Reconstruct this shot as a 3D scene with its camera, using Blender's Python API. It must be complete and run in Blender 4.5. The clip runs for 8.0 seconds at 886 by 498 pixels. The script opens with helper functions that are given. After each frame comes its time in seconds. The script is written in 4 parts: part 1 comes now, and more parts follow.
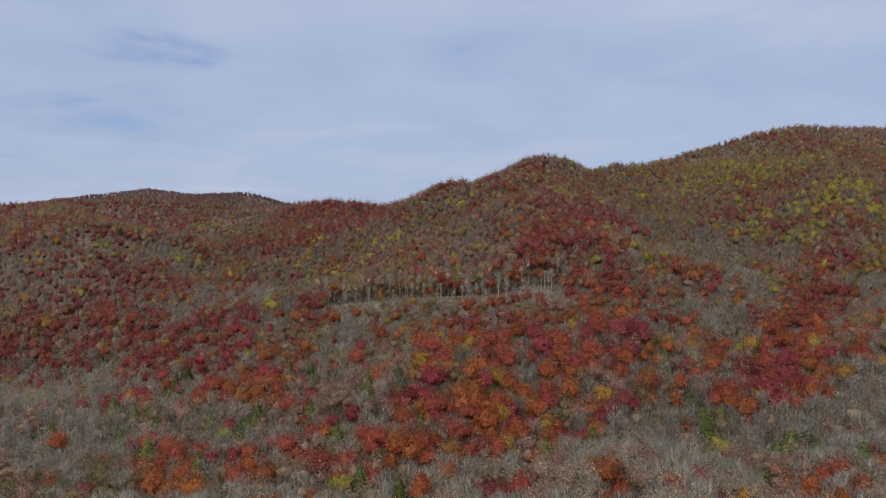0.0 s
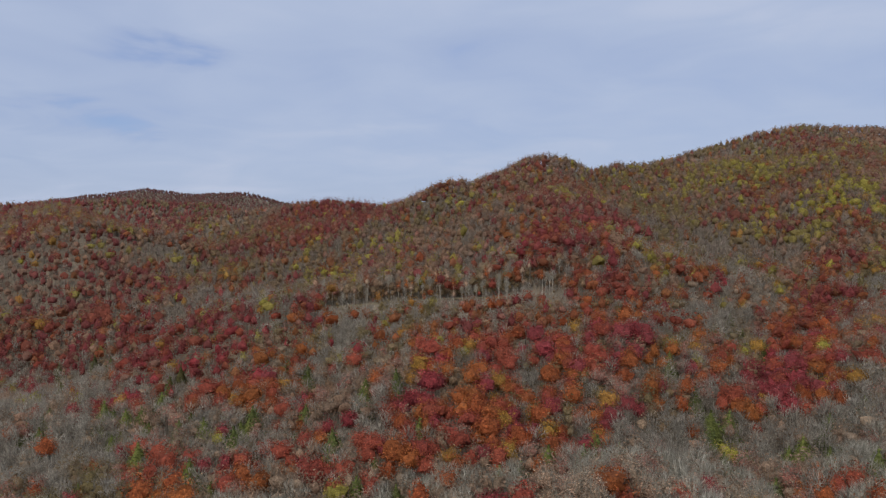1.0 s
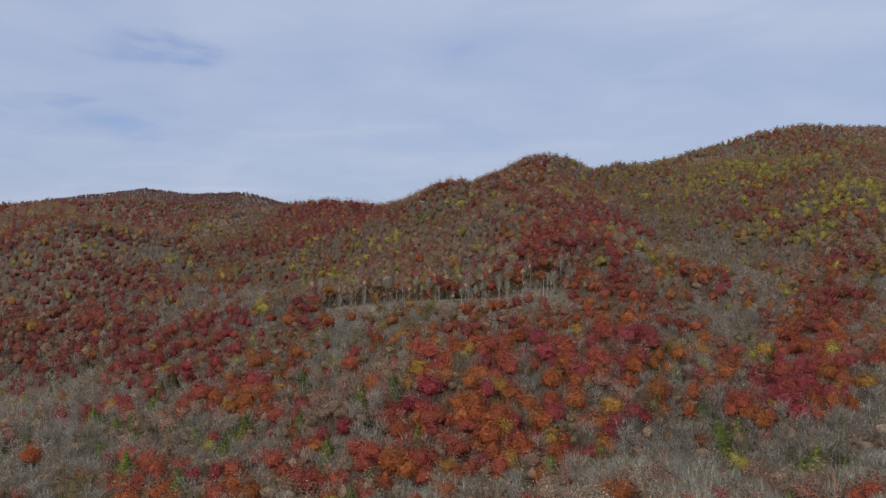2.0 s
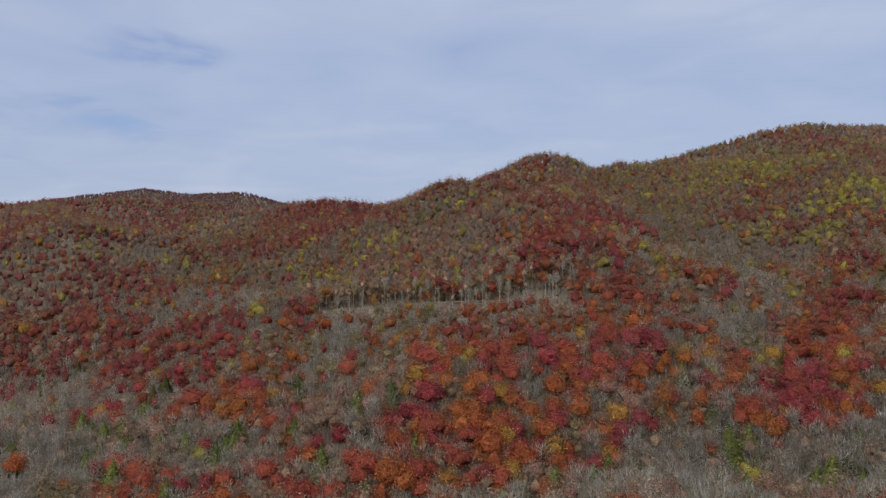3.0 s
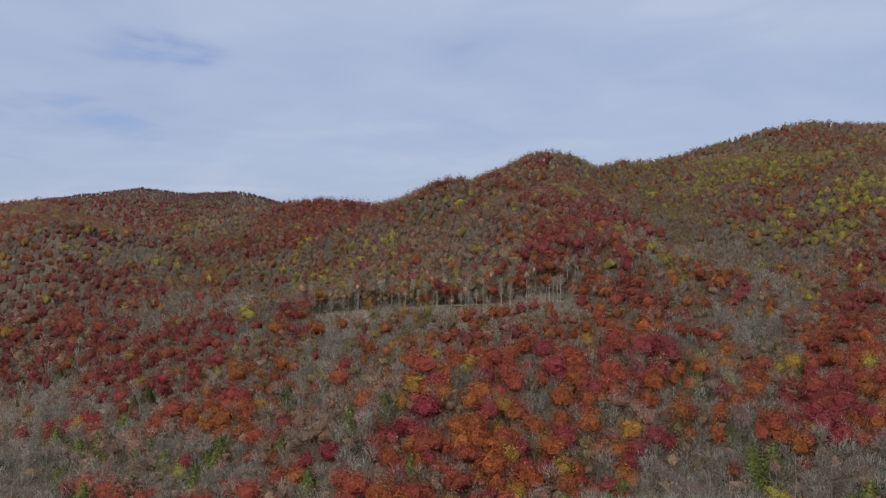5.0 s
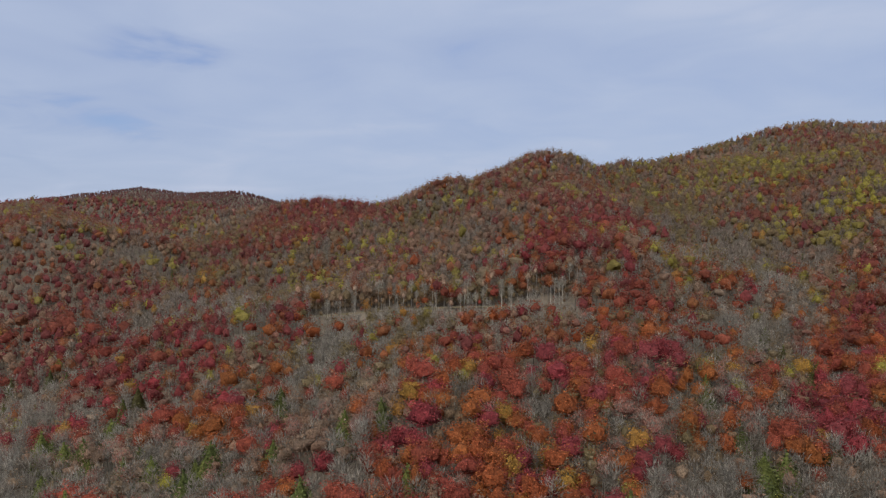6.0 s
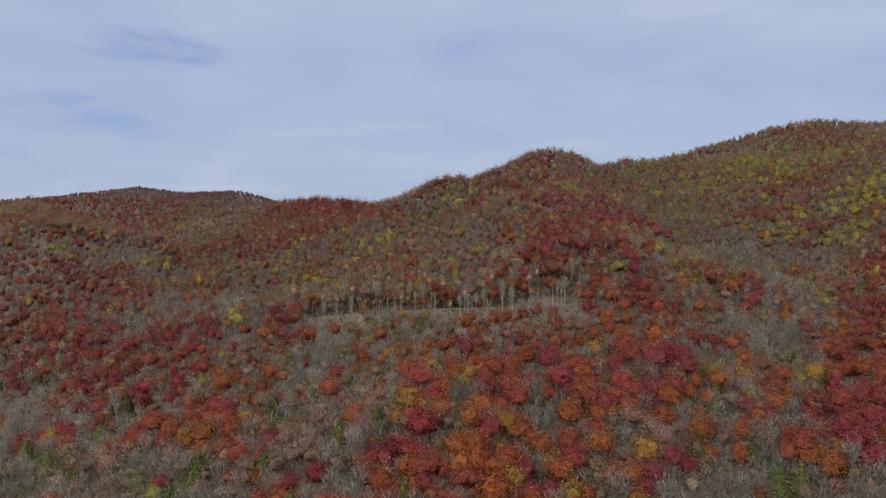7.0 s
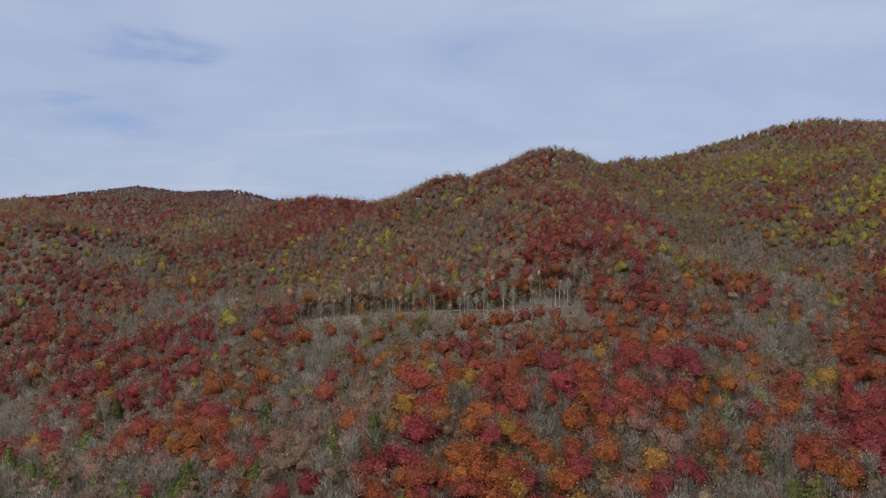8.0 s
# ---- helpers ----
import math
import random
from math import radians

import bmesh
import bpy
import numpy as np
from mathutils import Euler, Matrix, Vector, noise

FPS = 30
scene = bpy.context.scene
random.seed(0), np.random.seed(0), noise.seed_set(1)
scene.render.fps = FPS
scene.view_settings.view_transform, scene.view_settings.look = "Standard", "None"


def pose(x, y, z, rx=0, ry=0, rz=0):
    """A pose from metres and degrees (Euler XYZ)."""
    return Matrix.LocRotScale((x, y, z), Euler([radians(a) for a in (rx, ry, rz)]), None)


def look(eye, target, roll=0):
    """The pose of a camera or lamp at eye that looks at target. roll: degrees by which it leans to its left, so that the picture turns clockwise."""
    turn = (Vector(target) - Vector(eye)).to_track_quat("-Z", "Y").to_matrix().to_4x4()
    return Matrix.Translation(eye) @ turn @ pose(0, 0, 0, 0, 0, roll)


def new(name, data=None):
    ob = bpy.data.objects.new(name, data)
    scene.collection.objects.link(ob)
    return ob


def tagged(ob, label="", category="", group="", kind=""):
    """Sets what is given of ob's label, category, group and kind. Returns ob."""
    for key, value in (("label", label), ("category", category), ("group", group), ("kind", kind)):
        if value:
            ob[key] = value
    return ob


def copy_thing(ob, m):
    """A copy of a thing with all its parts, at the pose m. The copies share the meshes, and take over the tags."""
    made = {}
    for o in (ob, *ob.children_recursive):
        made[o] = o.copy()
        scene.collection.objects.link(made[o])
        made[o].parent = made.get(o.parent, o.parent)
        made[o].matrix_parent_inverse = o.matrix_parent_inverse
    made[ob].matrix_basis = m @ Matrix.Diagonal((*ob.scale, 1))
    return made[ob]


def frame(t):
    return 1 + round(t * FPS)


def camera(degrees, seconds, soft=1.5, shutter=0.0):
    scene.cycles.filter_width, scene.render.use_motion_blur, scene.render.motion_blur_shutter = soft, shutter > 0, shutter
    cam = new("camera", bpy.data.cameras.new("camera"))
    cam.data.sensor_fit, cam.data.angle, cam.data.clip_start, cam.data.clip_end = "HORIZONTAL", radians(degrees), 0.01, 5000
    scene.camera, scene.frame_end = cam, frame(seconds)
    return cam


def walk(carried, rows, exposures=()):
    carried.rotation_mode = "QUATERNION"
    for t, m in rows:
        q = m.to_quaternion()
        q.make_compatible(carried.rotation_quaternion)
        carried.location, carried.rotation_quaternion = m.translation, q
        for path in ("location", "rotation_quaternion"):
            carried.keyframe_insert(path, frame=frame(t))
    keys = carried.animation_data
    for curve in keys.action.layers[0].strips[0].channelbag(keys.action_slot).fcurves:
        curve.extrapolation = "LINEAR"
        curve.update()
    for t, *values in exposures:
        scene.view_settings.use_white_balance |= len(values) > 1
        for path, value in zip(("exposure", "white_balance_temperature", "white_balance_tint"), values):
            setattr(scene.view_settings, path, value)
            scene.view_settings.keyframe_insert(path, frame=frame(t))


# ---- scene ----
cam = camera(66.0, 8.0, soft=1.2)
METRES, EYE, TILT, LEAN, TURN = 65.0, 100.0, -2.2, 0.0, 0.0
ROWS = [
    (0.0, 0.0000, 0.0000, 0.0000, 0.000, 0.000, -0.000),
    (0.5, 0.0010, 0.0510, 0.0021, -0.007, 0.007, -0.000),
    (1.0, 0.0028, 0.1061, 0.0043, -0.026, 0.007, -0.000),
    (1.5, 0.0054, 0.1645, 0.0064, -0.053, 0.013, -0.020),
    (3.0, 0.0097, 0.3497, 0.0143, -0.085, 0.020, 0.000),
    (3.5, 0.0115, 0.4130, 0.0181, -0.092, 0.020, 0.010),
    (4.0, 0.0134, 0.4767, 0.0220, -0.112, 0.013, -0.000),
    (4.5, 0.0147, 0.5409, 0.0256, -0.112, -0.007, 0.010),
    (6.0, 0.0215, 0.7369, 0.0325, -0.158, -0.039, -0.050),
    (6.5, 0.0235, 0.8016, 0.0343, -0.171, -0.020, -0.080),
    (7.0, 0.0252, 0.8667, 0.0355, -0.184, -0.039, -0.100),
    (7.5, 0.0268, 0.9316, 0.0372, -0.197, -0.053, -0.110),
    (8.0, 0.0281, 0.9971, 0.0390, -0.204, -0.072, -0.130),
]
walk(cam, [(t, pose(0, 0, EYE, TILT, LEAN, TURN) @ pose(METRES * x, METRES * y, METRES * z, 90 + pitch, roll, yaw)) for t, x, y, z, yaw, pitch, roll in ROWS])

# ---- sky and light: thin high cloud over a blue sky, a weak veiled sun ----
SUN_UP, SUN_TURN = 40.0, 205.0   # degrees above the horizon; compass turn from straight ahead
SKY_GAPS = [(-0.96, 0.580, 0.24, 0.030, -0.15), (-1.66, 0.45, 0.36, 0.055, -0.13), (-1.10, 0.53, 0.45, 0.040, 0.06), (0.747, 0.640, 0.22, 0.016, 0.09), (-0.07, 0.43, 0.60, 0.070, -0.05), (-1.30, 0.60, 0.26, 0.040, 0.06)]
world = bpy.data.worlds.new("sky")
scene.world = world
world.use_nodes = True


def add(tree, kind, **values):
    """A node with its inputs set by name or number."""
    node = tree.nodes.new(kind)
    for key, value in values.items():
        node.inputs[int(key[1:]) if key[0] == "i" and key[1:].isdigit() else key].default_value = value
    return node


def ramp(tree, source, stops):
    node = tree.nodes.new("ShaderNodeValToRGB")
    while len(node.color_ramp.elements) < len(stops):
        node.color_ramp.elements.new(0.5)
    for element, (place, value) in zip(node.color_ramp.elements, stops):
        element.position, element.color = place, (*((value,) * 3 if isinstance(value, float) else value), 1)
    tree.links.new(source, node.inputs[0])
    return node.outputs[0]


def maths(tree, what, a, b=0.0):
    node = tree.nodes.new("ShaderNodeMath")
    node.operation = what
    for slot, value in ((0, a), (1, b)):
        if isinstance(value, (int, float)):
            node.inputs[slot].default_value = value
        else:
            tree.links.new(value, node.inputs[slot])
    return node.outputs[0]


def mixed(tree, fac, a, b, blend="MIX"):
    node = tree.nodes.new("ShaderNodeMix")
    node.data_type, node.blend_type = "RGBA", blend
    for slot, value in ((0, fac), (6, a), (7, b)):
        if isinstance(value, (int, float)):
            node.inputs[slot].default_value = value
        elif isinstance(value, tuple):
            node.inputs[slot].default_value = (*value, 1)
        else:
            tree.links.new(value, node.inputs[slot])
    return node.outputs[2]


def build_sky():
    tree = world.node_tree
    link = tree.links.new
    back, out = tree.nodes["Background"], tree.nodes["World Output"]
    blue = tree.nodes.new("ShaderNodeTexSky")
    blue.sky_type, blue.sun_disc = "NISHITA", False
    blue.sun_elevation, blue.sun_rotation = radians(SUN_UP), radians(SUN_TURN)
    blue.air_density, blue.dust_density = 1.0, 0.6
    clear = mixed(tree, 1.0, blue.outputs[0], (0.072, 0.083, 0.108), "MULTIPLY")
    # the cloud sheet lies flat high above: project the direction onto it
    where = tree.nodes.new("ShaderNodeTexCoord").outputs["Generated"]
    axes = tree.nodes.new("ShaderNodeSeparateXYZ")
    link(where, axes.inputs[0])
    low = maths(tree, "ADD", maths(tree, "MAXIMUM", axes.outputs[2], 0.0), 0.16)
    flat = tree.nodes.new("ShaderNodeCombineXYZ")
    link(maths(tree, "DIVIDE", axes.outputs[0], low), flat.inputs[0])
    link(maths(tree, "DIVIDE", axes.outputs[1], low), flat.inputs[1])
    turned = tree.nodes.new("ShaderNodeMapping")
    turned.inputs["Location"].default_value = (7.3, 2.2, 0)
    turned.inputs["Rotation"].default_value = (0, 0, radians(-14))
    turned.inputs["Scale"].default_value = (0.8, 0.9, 1)
    link(flat.outputs[0], turned.inputs[0])
    big = add(tree, "ShaderNodeTexNoise", Scale=0.8, Detail=3.0, Roughness=0.5, Distortion=0.5)
    fine = add(tree, "ShaderNodeTexNoise", Scale=2.4, Detail=4.0, Roughness=0.5, Distortion=0.8)
    link(turned.outputs[0], big.inputs["Vector"])
    link(turned.outputs[0], fine.inputs["Vector"])
    veil = maths(tree, "ADD", maths(tree, "MULTIPLY", big.outputs[0], 0.62), maths(tree, "MULTIPLY", fine.outputs[0], 0.38))
    # thin places and thicker tufts in the sheet: middle, half length, half depth, change
    for cx, cy, along, deep, change in SKY_GAPS:
        u = maths(tree, "DIVIDE", maths(tree, "SUBTRACT", maths(tree, "DIVIDE", axes.outputs[0], low), cx), along)
        v = maths(tree, "DIVIDE", maths(tree, "SUBTRACT", maths(tree, "DIVIDE", axes.outputs[2], low), cy), deep)
        away = maths(tree, "ADD", maths(tree, "MULTIPLY", u, u), maths(tree, "MULTIPLY", v, v))
        ragged = maths(tree, "ADD", away, maths(tree, "MULTIPLY", maths(tree, "SUBTRACT", fine.outputs[0], 0.5), 3.0))
        veil = maths(tree, "ADD", veil, maths(tree, "MULTIPLY", ramp(tree, ragged, [(0.0, 1.0), (0.45, 0.55), (1.0, 0.0)]), change))
    cover = ramp(tree, veil, [(0.18, 0.45), (0.34, 0.85), (0.60, 0.97)])
    cloud = ramp(tree, veil, [(0.20, (0.33, 0.41, 0.62)), (0.38, (0.395, 0.47, 0.64)), (0.52, (0.43, 0.505, 0.665)), (0.70, (0.50, 0.56, 0.70))])
    # an overcast sky is brighter overhead than near the horizon
    rise = ramp(tree, axes.outputs[2], [(0.0, (0.315, 0.315, 0.32)), (0.33, (0.325, 0.325, 0.33)), (0.75, (1.0, 0.90, 0.68)), (1.0, (1.02, 0.92, 0.70))])
    sky = mixed(tree, 1.0, mixed(tree, cover, clear, cloud), rise, "MULTIPLY")
    link(sky, back.inputs[0])
    back.inputs[1].default_value = 3.15
    link(back.outputs[0], out.inputs[0])


build_sky()
sun_lamp = bpy.data.lights.new("sun", "SUN")
sun_lamp.energy, sun_lamp.angle, sun_lamp.color = 2.4, radians(20), (1.0, 0.92, 0.80)
sun = new("sun", sun_lamp)
sun.matrix_world = look((60 * math.sin(radians(SUN_TURN)), 60 * math.cos(radians(SUN_TURN)), 60 * math.tan(radians(SUN_UP))), (0, 0, 0))

# ---- materials ----
# leaf colours of each kind of tree: its common tone and the tone it drifts to
TONES = {
    "crimson": ((0.250, 0.038, 0.046), (0.195, 0.040, 0.044)),
    "scarlet": ((0.270, 0.066, 0.038), (0.235, 0.048, 0.034)),
    "orange": ((0.290, 0.096, 0.028), (0.265, 0.066, 0.026)),
    "russet": ((0.305, 0.226, 0.165), (0.275, 0.164, 0.114)),
    "yellow": ((0.315, 0.178, 0.036), (0.285, 0.135, 0.034)),
    "lime": ((0.305, 0.264, 0.044), (0.235, 0.192, 0.046)),
    "rose": ((0.275, 0.138, 0.108), (0.240, 0.098, 0.076)),
    "evergreen": ((0.112, 0.124, 0.034), (0.085, 0.102, 0.032)),
}
TWIG, BARK = (0.300, 0.270, 0.236), (0.36, 0.335, 0.295)


def material(name):
    mat = bpy.data.materials.new(name)
    mat.use_nodes = True
    tree = mat.node_tree
    return mat, tree, tree.nodes["Principled BSDF"], tree.nodes["Material Output"]


def leafy_shader(tree, shader, out, colour, through_light=0.30):
    """Matt leaves that let some light through."""
    shader.inputs["Roughness"].default_value = 0.75
    shader.inputs["Specular IOR Level"].default_value = 0.2
    tree.links.new(colour, shader.inputs["Base Color"])
    glow = tree.nodes.new("ShaderNodeBsdfTranslucent")
    tree.links.new(colour, glow.inputs[0])
    both = tree.nodes.new("ShaderNodeMixShader")
    both.inputs[0].default_value = through_light
    tree.links.new(shader.outputs[0], both.inputs[1])
    tree.links.new(glow.outputs[0], both.inputs[2])
    tree.links.new(both.outputs[0], out.inputs[0])


def speckle(tree, colour, low=0.56, high=1.46):
    """Each leaf cluster a little lighter or darker than its neighbour."""
    island = tree.nodes.new("ShaderNodeNewGeometry").outputs["Random Per Island"]
    return mixed(tree, 1.0, colour, ramp(tree, island, [(0.0, low), (1.0, high)]), "MULTIPLY")


def mottled(tree, tone):
    """Patches through the crown, and fine leafy grain."""
    place = tree.nodes.new("ShaderNodeTexCoord").outputs["Object"]
    for size, low, high in ((0.45, 0.80, 1.20), (2.2, 0.62, 1.42)):
        spots = add(tree, "ShaderNodeTexNoise", Scale=size, Detail=2.0)
        tree.links.new(place, spots.inputs["Vector"])
        tone = mixed(tree, 1.0, tone, ramp(tree, spots.outputs[0], [(0.32, low), (0.68, high)]), "MULTIPLY")
    return tone


def leaf_material(kind):
    mat, tree, shader, out = material("leaves_" + kind)
    one, two = TONES[kind]
    luck = tree.nodes.new("ShaderNodeObjectInfo").outputs["Random"]
    tone = mixed(tree, luck, one, two)
    tone = mottled(tree, tone)
    swing = ramp(tree, maths(tree, "FRACT", maths(tree, "MULTIPLY", luck, 7.3)), [(0.0, 0.90), (1.0, 1.28)])
    leafy_shader(tree, shader, out, speckle(tree, mixed(tree, 1.0, tone, swing, "MULTIPLY")))
    return mat


def wood_material(name, colour, spread=0.35, thin=False):
    mat, tree, shader, out = material(name)
    luck = tree.nodes.new("ShaderNodeObjectInfo").outputs["Random"]
    grainy = add(tree, "ShaderNodeTexNoise", Scale=1.6, Detail=5.0, Roughness=0.65)
    tree.links.new(tree.nodes.new("ShaderNodeTexCoord").outputs["Object"], grainy.inputs["Vector"])
    tone = mixed(tree, 1.0, colour, ramp(tree, grainy.outputs[0], [(0.3, 0.7), (0.7, 1.25)]), "MULTIPLY")
    tone = mixed(tree, 1.0, tone, ramp(tree, luck, [(0.0, 1.0 - spread), (1.0, 1.0 + spread)]), "MULTIPLY")
    tree.links.new(tone, shader.inputs["Base Color"])
    shader.inputs["Roughness"].default_value = 0.9
    shader.inputs["Specular IOR Level"].default_value = 0.15
    bump = add(tree, "ShaderNodeBump", Strength=0.4, Distance=0.05)
    tree.links.new(grainy.outputs[0], bump.inputs["Height"])
    tree.links.new(bump.outputs[0], shader.inputs["Normal"])
    if thin:
        leafy_shader(tree, shader, out, tone, 0.4)
    return mat


def forest_material():
    """Woods grown together: every tree brings its own colour, far ones with haze mixed in."""
    mat, tree, shader, out = material("mixed_woods")
    tint = tree.nodes.new("ShaderNodeAttribute")
    tint.attribute_name = "tint"
    leafy_shader(tree, shader, out, speckle(tree, mottled(tree, tint.outputs["Color"]), 0.82, 1.20), 0.52)
    return mat


def earth_material(name, tones, size, relief):
    mat, tree, shader, out = material(name)
    place = tree.nodes.new("ShaderNodeTexCoord").outputs["Object"]
    wide = add(tree, "ShaderNodeTexNoise", Scale=size, Detail=6.0, Roughness=0.6)
    fine = add(tree, "ShaderNodeTexNoise", Scale=size * 14, Detail=5.0, Roughness=0.7)
    for n in (wide, fine):
        tree.links.new(place, n.inputs["Vector"])
    tone = ramp(tree, wide.outputs[0], [(0.35, tones[0]), (0.5, tones[1]), (0.65, tones[2])])
    tone = mixed(tree, 1.0, tone, ramp(tree, fine.outputs[0], [(0.3, 0.65), (0.7, 1.3)]), "MULTIPLY")
    tree.links.new(tone, shader.inputs["Base Color"])
    shader.inputs["Roughness"].default_value = 0.95
    bump = add(tree, "ShaderNodeBump", Strength=0.6, Distance=relief)
    tree.links.new(fine.outputs[0], bump.inputs["Height"])
    tree.links.new(bump.outputs[0], shader.inputs["Normal"])
    return mat


LEAVES = {kind: leaf_material(kind) for kind in TONES}
BARK_MAT = wood_material("grey_bark", (0.42, 0.390, 0.348), 0.22)
DARK_BARK = wood_material("dark_bark", (0.20, 0.17, 0.145))
TWIG_MAT = wood_material("bare_twigs", (0.338, 0.313, 0.266), 0.16, True)
WOODS = forest_material()
LITTER = earth_material("leaf_litter", ((0.090, 0.071, 0.053), (0.113, 0.089, 0.067), (0.140, 0.112, 0.085)), 0.06, 0.3)
DIRT = earth_material("pale_dirt", ((0.122, 0.092, 0.056), (0.150, 0.117, 0.072), (0.120, 0.106, 0.052)), 0.25, 0.08)
STONE = earth_material("grey_stone", ((0.14, 0.13, 0.11), (0.19, 0.18, 0.155), (0.24, 0.225, 0.20)), 0.5, 0.1)
# ---- the lie of the land: crest lines with their flanks ----
# each crest: how steeply its flanks fall, and its line as (x, y, ground height)
CRESTS = {
    "main": (0.48, [(-420, 1050, 98), (-250, 880, 107), (-180, 810, 109), (-114, 750, 113), (-62, 700, 106), (-30, 680, 112), (10, 660, 127), (37, 680, 128), (60, 685, 132), (78, 692, 142), (97, 700, 157), (117, 704, 153), (146, 720, 139), (175, 770, 146), (200, 800, 153)]),
    "high": (0.40, [(200, 800, 153), (293, 850, 175), (393, 920, 201), (500, 980, 229), (605, 1020, 232), (700, 1060, 235), (950, 1150, 250)]),
    "front_spur": (0.38, [(101, 690, 146), (108, 600, 122), (116, 500, 94), (118, 440, 80), (108, 364, 57), (80, 290, 36), (56, 220, 28), (30, 150, 20)]),
    "middle_spur": (0.34, [(-58, 690, 97), (-50, 560, 86), (-30, 450, 70), (-20, 390, 57), (-5, 300, 32), (5, 220, 24)]),
    "right_spur": (0.40, [(500, 980, 222), (420, 760, 176), (345, 600, 132), (275, 450, 84), (222, 340, 50), (160, 250, 32), (120, 200, 25)]),
    "yellow_spur": (0.36, [(393, 920, 196), (325, 780, 163), (268, 670, 132), (235, 560, 98)]),
    "left_spur": (0.36, [(-618, 1090, 123), (-500, 900, 110), (-410, 740, 106), (-350, 650, 96), (-315, 600, 86), (-285, 540, 68), (-260, 490, 50), (-225, 440, 34)]),
    "left_crest": (0.36, [(-1000, 1050, 102), (-711, 1090, 118), (-618, 1090, 125), (-527, 1150, 132), (-430, 1350, 126)]),
    "far_crest": (0.34, [(-1900, 2700, 136), (-1500, 2650, 182), (-1128, 2600, 221), (-936, 2500, 196), (-645, 2250, 189), (-530, 2200, 161), (-300, 2300, 120)]),
}
# broad swells and hollows between the crests: middle, and rise or fall in metres
SWELLS = [
    (-60, 150, 7), (60, 150, 10), (120, 150, 11), (60, 210, -11), (0, 270, 5), (60, 270, 6), (180, 270, 10), (-180, 330, -6),
    (-60, 330, -6), (60, 330, 13), (120, 330, -11), (-240, 390, -17), (-180, 390, -4), (-120, 390, 8), (0, 390, -10), (60, 390, 15),
    (180, 390, 6), (-300, 450, -15), (-240, 450, -7), (-180, 450, 5), (-60, 450, -7), (60, 450, 11), (120, 450, -8), (240, 450, -7),
    (-300, 510, -11), (-180, 510, 8), (-120, 510, -9), (-60, 510, -6), (60, 510, 17), (-300, 570, 7), (-240, 630, 8), (-180, 630, 13),
    (-120, 630, 5),
]
TABLE = np.random.RandomState(7).rand(256, 256)


def grain(x, y, size, shift=0):
    """Smooth value noise from 0 to 1 with lumps of the given size in metres."""
    u, v = x / size + 37.3 * shift, y / size + 11.7 * shift
    i, j = np.floor(u).astype(int), np.floor(v).astype(int)
    a, b = u - i, v - j
    a, b = a * a * (3 - 2 * a), b * b * (3 - 2 * b)
    at = lambda p, q: TABLE[p % 256, q % 256]
    return (at(i, j) * (1 - a) + at(i + 1, j) * a) * (1 - b) + (at(i, j + 1) * (1 - a) + at(i + 1, j + 1) * a) * b


TRACK = [(-120, 441), (-86, 424), (-72, 420), (-58, 416), (-45, 415), (-32, 412), (-17, 407), (-3, 404), (9, 398), (26, 386), (42, 378), (59, 371), (82, 373)]


def track_level(x):
    """Height of the track, which climbs gently along the slope."""
    return 55.8 + 0.10 * np.clip(x, -95, 75)


def track_gap(x, y):
    """How far a place lies uphill of the forest track (minus: downhill), and the track's height there."""
    line = np.array(TRACK, float)
    near = np.full(np.shape(x), 1e6)
    side = np.ones(np.shape(x))
    for (ax, ay), (bx, by) in zip(line, line[1:]):
        ex, ey = bx - ax, by - ay
        s = np.clip(((x - ax) * ex + (y - ay) * ey) / (ex * ex + ey * ey), 0, 1)
        gap = np.hypot(x - ax - s * ex, y - ay - s * ey)
        turn = np.sign(ex * (y - ay) - ey * (x - ax))
        side, near = np.where(gap < near, turn, side), np.minimum(gap, near)
    return side * near, track_level(x)


def height(x, y):
    """Ground height: a soft union of the valley floor and all crests, with small gullies."""
    x, y = np.asarray(x, float), np.asarray(y, float)
    sheets = [7 + 0.030 * np.clip(y - 120, 0, 900) + 0.02 * np.clip(np.abs(x) - 150, 0, 600)]
    for slope, line in CRESTS.values():
        best = np.full(x.shape, -1e3)
        for (ax, ay, az), (bx, by, bz) in zip(line, line[1:]):
            ex, ey = bx - ax, by - ay
            s = np.clip(((x - ax) * ex + (y - ay) * ey) / (ex * ex + ey * ey), 0, 1)
            gap = np.sqrt((x - ax - s * ex) ** 2 + (y - ay - s * ey) ** 2 + 64.0) - 8.0
            best = np.maximum(best, az + s * (bz - az) - slope * gap)
        sheets.append(best)
    sheets = np.array(sheets)
    top = sheets.max(0)
    land = top + 5.0 * np.log(np.exp((sheets - top) / 5.0).sum(0))
    for sx, sy, rise in SWELLS:
        land = land + rise * np.exp(-((x - sx) ** 2 + (y - sy) ** 2) / 62.0 ** 2)
    land = land + 5.0 * (grain(x, y, 62) - 0.5) + 2.5 * (grain(x, y, 27, 1) - 0.5)
    # the bench cut into the slope for the forest track
    away, level = track_gap(x, y)
    hold = np.clip((np.abs(away) - 2.2) / 7.0, 0, 1)
    return land * hold + level * (1 - hold)


# ---- end of the lie of the land ----

